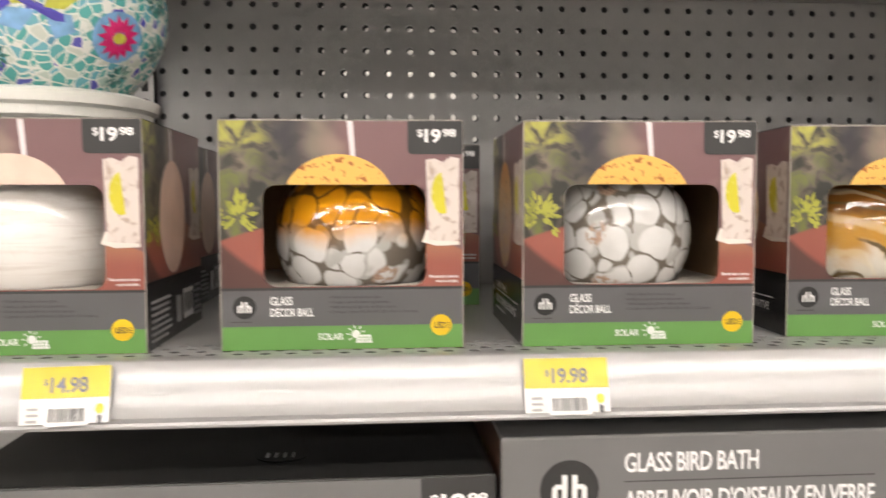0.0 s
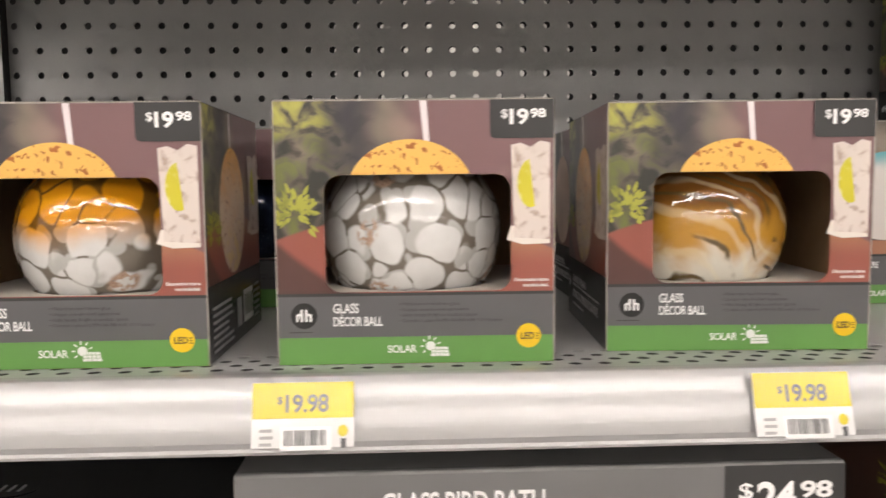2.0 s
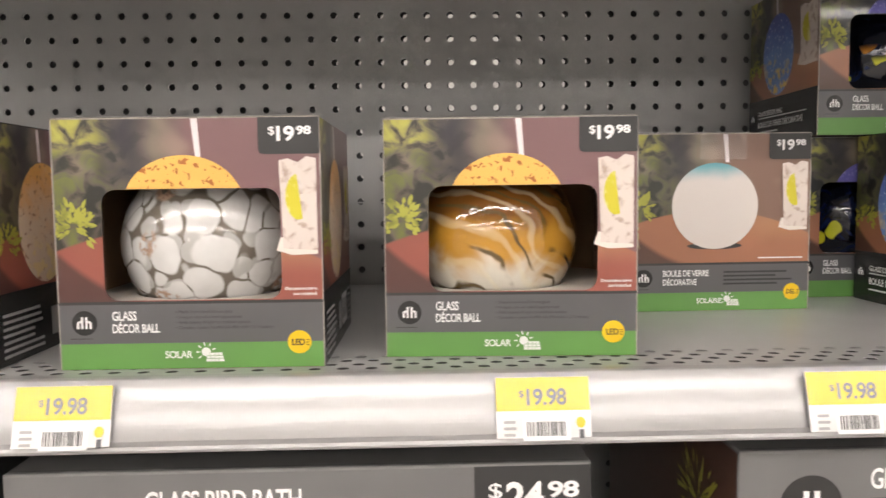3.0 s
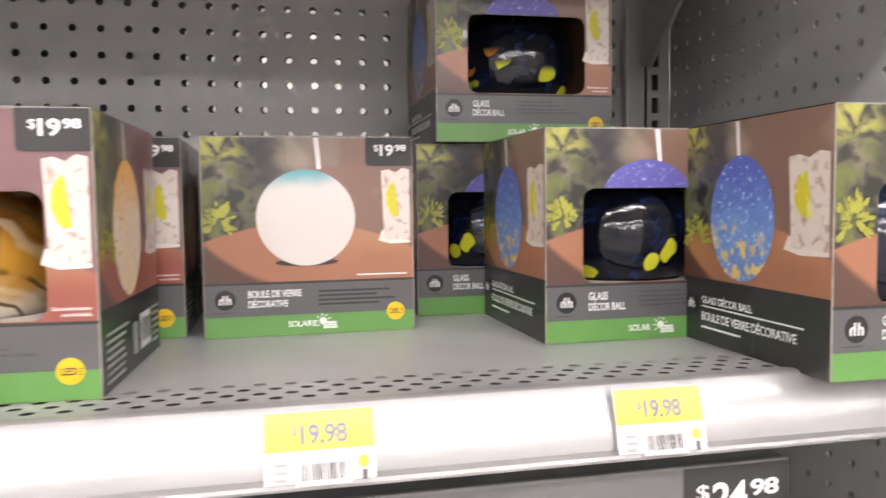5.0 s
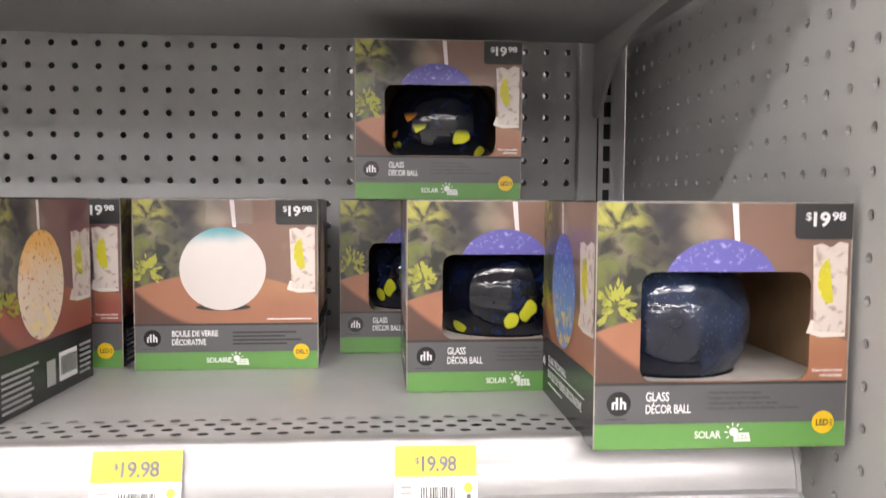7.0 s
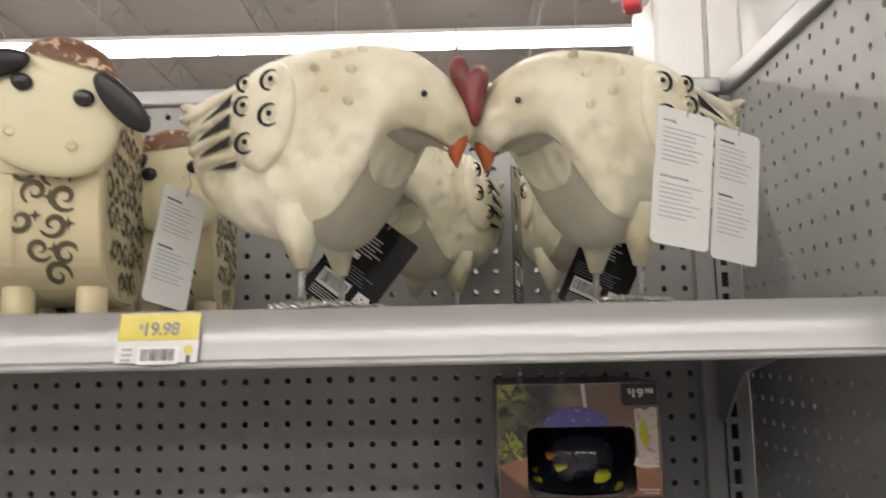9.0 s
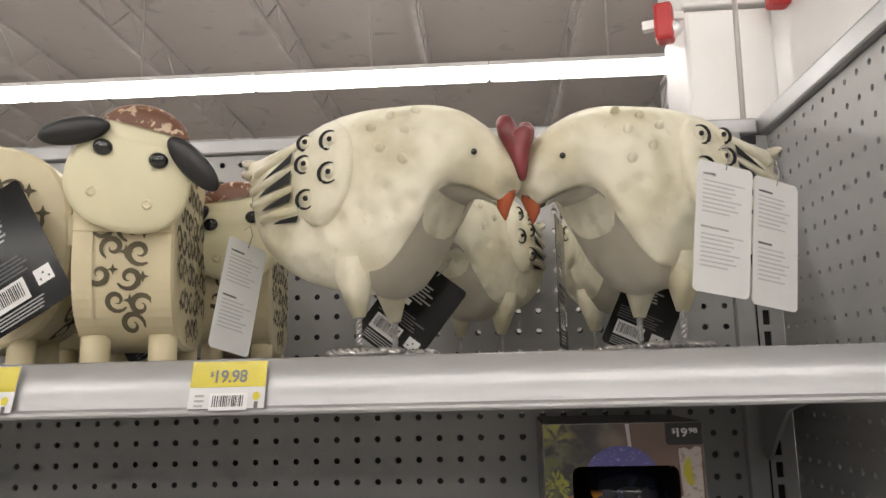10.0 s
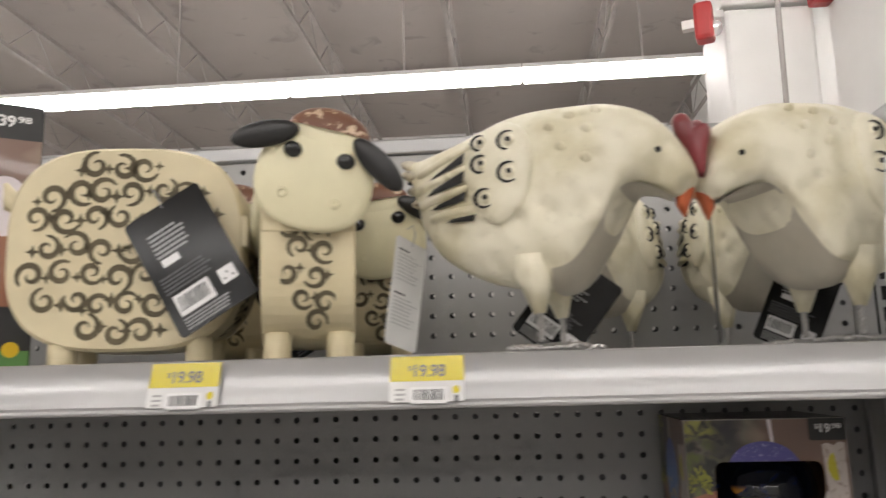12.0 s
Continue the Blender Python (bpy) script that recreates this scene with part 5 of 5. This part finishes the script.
def sheep(m, label, tilt=14, drop=0.0):
    t = thing("metal_sheep", m, label, "garden ornament", "metal sheep on the top shelf")
    L, HB, TH, ZB = 0.190, 0.170, 0.072, 0.011
    n = 56
    ring = []
    for i in range(n):
        a = math.tau * i / n
        c, s = math.cos(a), math.sin(a)
        e = 2 / 3.0
        ring.append((L / 2 + L / 2 * math.copysign(abs(c) ** e, c), ZB + HB / 2 + HB / 2 * math.copysign(abs(s) ** e, s)))
    cy, cz = L / 2, ZB + HB / 2
    prof = [(0.0, -TH / 2), (0.97, -TH / 2), (1.0, -TH / 2 + 0.003), (1.0, TH / 2 - 0.003), (0.97, TH / 2), (0.0, TH / 2)]
    v, f = [], []
    for sc, x in prof:
        v += [(x, cy + (y - cy) * max(sc, 0.02), cz + (z - cz) * max(sc, 0.02)) for y, z in ring]
    for r in range(len(prof) - 1):
        f += [(r * n + j, r * n + (j + 1) % n, (r + 1) * n + (j + 1) % n, (r + 1) * n + j) for j in range(n)]
    body = pyd("body", v, f, SHEEP, t, "cream tin body with scroll cut-outs")

    def inside(u, w):
        return abs((u - cy) / (L / 2 - 0.016)) ** 2.6 + abs((w - cz) / (HB / 2 - 0.014)) ** 2.6 < 1

    for s in (-1, 1):
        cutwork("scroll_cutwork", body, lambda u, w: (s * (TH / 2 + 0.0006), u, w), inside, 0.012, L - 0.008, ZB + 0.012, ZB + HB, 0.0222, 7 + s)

    # front strip: scrolls between two smooth bands, following the curved chest
    def front_y(z):
        q = min(abs((z - cz) / (HB / 2)), 0.999)
        return cy - L / 2 * (1 - q ** 3.0) ** (1 / 3.0)

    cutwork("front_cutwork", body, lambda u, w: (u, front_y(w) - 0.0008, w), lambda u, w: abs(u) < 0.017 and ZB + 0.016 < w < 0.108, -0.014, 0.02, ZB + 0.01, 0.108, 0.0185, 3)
    for s in (-1, 1):
        v, f = [], []
        for i in range(15):
            z = ZB + 0.01 + (0.112 - ZB - 0.01) * i / 14
            v += [(s * 0.0205, front_y(z) - 0.0016, z), (s * 0.0345, front_y(z) - 0.0016, z)]
            if i:
                f.append((2 * i - 2, 2 * i, 2 * i + 1, 2 * i - 1))
        pyd("chest_band", v, f, SHEEP, body)
    block("collar", -0.035, 0.035, -0.003, 0.004, 0.096, 0.122, SHEEP, body, bevel=0.001)
    for x, y in ((-0.0245, 0.036), (0.0245, 0.036), (-0.0245, L - 0.045), (0.0245, L - 0.045)):
        bm = tube_bm(bmesh.new(), [(x, y, 0), (x, y, 0.002), (x, y, 0.022)], [0.0100, 0.0108, 0.0108], 16)
        part("leg", bm, SHEEP, t, "", True)
    # head: a domed plate leaning to one side
    HM = pose(0.005, -0.016, 0.1340 - drop, 8, tilt, -2) @ Matrix.Scale(0.91, 4)

    def dome(name, rx, rz, depth, material, M, label="", sq=2.3):
        bm = bmesh.new()
        rr = []
        for q in (1.0, 0.97, 0.88, 0.7, 0.45, 0.2, 0.05):
            y = -depth * (1 - q ** 2.2) ** 0.5
            rr.append([bm.verts.new(M @ Vector((rx * q * math.copysign(abs(math.cos(a)) ** (2 / sq), math.cos(a)), y, rz * q * math.copysign(abs(math.sin(a)) ** (2 / sq), math.sin(a))))) for a in [math.tau * i / 40 for i in range(40)]])
        back = [bm.verts.new(M @ (M.inverted() @ p.co + Vector((0, 0.006, 0)))) for p in rr[0]]
        rr.insert(0, back)
        for a, b in zip(rr, rr[1:]):
            for j in range(40):
                bm.faces.new((a[j], a[(j + 1) % 40], b[(j + 1) % 40], b[j]))
        bm.faces.new(rr[-1])
        bm.faces.new(back[::-1])
        return part(name, bm, material, t, label, True)

    hd = dome("head", 0.049, 0.0415, 0.009, SHEEPFACE, HM @ pose(0, 0, -0.003), "pale cream flat face")
    dome("forehead", 0.034, 0.034, 0.008, SHEEPFACE, HM @ pose(0.002, 0.002, 0.023))
    bm = bmesh.new()
    bmesh.ops.create_uvsphere(bm, u_segments=28, v_segments=16, radius=0.031, matrix=HM @ pose(0.003, 0.006, 0.036) @ Matrix.Diagonal((1.16, 0.45, 0.80, 1)))
    bmesh.ops.delete(bm, geom=[q for q in bm.verts if (HM.inverted() @ q.co).z < 0.037], context="VERTS")
    part("wool_cap", bm, WOOL, t, "brown wool cap with white flecks", True)
    for x, z, rot in ((-0.046, 0.025, -24), (0.049, 0.022, 34)):
        M = HM @ pose(x, -0.008, z, 0, rot, 0) @ Matrix.Diagonal((1.08, 0.26, 0.42, 1))
        bm = bmesh.new()
        bmesh.ops.create_uvsphere(bm, u_segments=20, v_segments=12, radius=0.026, matrix=M)
        part("ear", bm, EARBLACK, t, "black tin ear", True)
    for x, z in ((-0.0215, 0.018), (0.0225, 0.018)):
        bm = bmesh.new()
        bmesh.ops.create_uvsphere(bm, u_segments=16, v_segments=10, radius=0.0078, matrix=HM @ pose(x, -0.0085, z) @ Matrix.Diagonal((1, 0.6, 0.85, 1)))
        part("eye", bm, EYEBLACK, t, "glossy black eye", True)
    for x in (-0.022, 0.022):
        bm = bmesh.new()
        pts = [HM @ Vector((x + 0.0032 * math.cos(a), -0.0078, -0.018 + 0.0032 * math.sin(a))) for a in [math.tau * i / 16 for i in range(17)]]
        tube_bm(bm, pts, 0.0011, 6)
        part("nostril", bm, SHEEPFACE, hd, "", True)
    bm = bmesh.new()
    tube_bm(bm, [(0, L - 0.004, 0.13), (0, L + 0.012, 0.142), (0.002, L + 0.02, 0.16)], [0.007, 0.009, 0.002], 8)
    part("tail", bm, SHEEP, t, "", True)
    return t


s1 = sheep(pose(0.338, 0.482, ZT, 0, 0, 13), "cream metal sheep with scroll cut-outs, black ears and brown cap")
sheep(pose(0.357, 0.672, ZT, 0, 0, 9), "cream metal sheep with its head tilted, standing behind another", -10, 0.012)
copy_thing(s1, pose(0.264, 0.566, ZT, 0, 0, 100))
copy_thing(s1, pose(0.196, 0.69, ZT, 0, 0, 8))


# ---------------------------------------------------------------- hang tags
def hang_tag(m, w, h, dark, label, seed):
    t = thing("hang_tag", m, label, "hang tag", "hang tags")
    I = Matrix.Identity(4)
    v = round_rect(-w / 2, w / 2, -h, 0, 0.004)
    n = len(v)
    pyd("card", [(x, y, z) for y in (0, 0.0006) for x, z in v], [tuple(range(n)), tuple(range(n, 2 * n))[::-1]] + [(i, (i + 1) % n, n + (i + 1) % n, n + i) for i in range(n)], TAGBLACK if dark else P_PAPER, t)
    if dark:
        bars(t, I, -0.32 * w, -0.38 * h, 0.5 * w, 0.22 * h, 6, P_PALE, 0.0004, seed)
        flat("white_patch", t, I, rect(-0.3 * w, -0.08 * w, -0.46 * h, -0.4 * h), P_WHITE, 0.0004)
        bars(t, I, -0.42 * w, -0.66 * h, 0.75 * w, 0.15 * h, 5, P_GREY, 0.0004, seed + 1)
        barcode(t, I, -0.38 * w, -0.86 * h, 0.46 * w, 0.17 * h, 0.0004, seed)
        mk = flat("recycling_mark", t, I, rect(0.2 * w, 0.4 * w, -0.82 * h, -0.7 * h), P_WHITE, 0.0004)
        for i in range(3):
            flat("mark_arrow", mk, I, ell((0.25 + 0.05 * i) * w, (-0.785 + 0.04 * (i % 2)) * h, 0.02 * w, 0.014 * h, 3, 0.4 + i, 0.4 + i + math.tau), P_BLACK, 0.0006)
        bars(t, I, -0.38 * w, -0.97 * h, 0.6 * w, 0.1 * h, 4, P_PALE, 0.0004, seed + 2)
    else:
        for head, top, n in (("NOTES:", 0.11, 8), ("INSTRUCTIONS:", 0.52, 8)):
            if seed == 6:
                write(t, I, head, -0.4 * w, -top * h, len(head) * 0.038 * w, 0.018 * h, P_GREY, 0.0004, "heading")
            else:
                bars(t, I, -0.4 * w, -(top + 0.012) * h, 0.38 * w, 0.035 * h, 1, P_GREY, 0.0004, seed, "heading")
            for i in range(n):
                bars(t, I, -0.4 * w, -(top + 0.05 + 0.034 * i) * h, (0.76, 0.62, 0.8, 0.7)[(i + seed) % 4] * w, 0.024 * h, 1, P_TEXT, 0.0004, seed + i)
    bm = tube_bm(bmesh.new(), [(0, -0.0006, -0.004), (0.002, -0.0006, 0.008), (0.0, 0.002, 0.016), (-0.002, 0.006, 0.012)], 0.0005, 5)
    part("string", bm, P_PALE, t)
    return t


hang_tag(pose(0.209, 0.505, 1.722, 0, -31, 0) @ pose(0, 0, 0, -4), 0.070, 0.108, True, "black hang tag with barcode on the sheep", 3)
hang_tag(pose(0.268, 0.60, 1.70, 0, -31, 0), 0.066, 0.105, True, "black hang tag with barcode on the sheep behind", 4)
hang_tag(pose(0.408, 0.56, 1.692, 0, 12, 60), 0.042, 0.092, False, "white folded instruction card hanging beside the sheep", 5)
hang_tag(pose(0.775, 0.470, 1.7203, 0, 8, 22), 0.046, 0.0925, False, "white folded instruction card hanging from the hen", 6)
hang_tag(pose(0.8225, 0.507, 1.7165, 0, 8, 28), 0.044, 0.096, False, "white folded instruction card hanging from the hen", 7)
hang_tag(pose(0.565, 0.60, 1.668, 0, 38, 0), 0.060, 0.085, True, "black hang tag with barcode behind the hen", 8)
hang_tag(pose(0.765, 0.64, 1.668, 0, 25, 0), 0.056, 0.08, True, "black hang tag with barcode behind the hen", 9)
hang_tag(pose(0.672, 0.62, 1.715, 0, 2, 78), 0.06, 0.115, True, "black hang tag seen edge-on behind the hens", 10)


def tall_box(m):
    t = thing("lantern_box", m, "dark carton with black price patch reading $39.98", "boxed lantern")
    I = Matrix.Identity(4)
    block("carton", -0.2, 0, 0, 0.2, 0, 0.264, P_DARK, t, bevel=0.0015)
    f = flat("front_photo", t, I, rect(-0.199, -0.001, 0.062, 0.228), PH_BROWN, 0.0003, "printed photograph")
    uv = f.data.uv_layers.new(name="UVMap")
    for l, q in zip(f.data.loops, ((0, 0), (1, 0), (1, 1), (0, 1))):
        uv.data[l.index].uv = q
    flat("printed_glow", f, I, ell(-0.03, 0.16, 0.022, 0.03), P_STRAW, 0.0006)
    flat("green_band", f, I, rect(-0.199, -0.001, 0.001, 0.02), P_GREEN, 0.0006)
    flat("led_badge", f, I, ell(-0.017, 0.021, 0.0075, 0.0075), P_YELLOW, 0.0009, "yellow round badge")
    price(f, I, -0.047, 0.240, 0.036, 0.012, "39", "98", P_WHITE, 0.0009)


tall_box(pose(0.028, 0.625, ZT, 0, 0, 34))
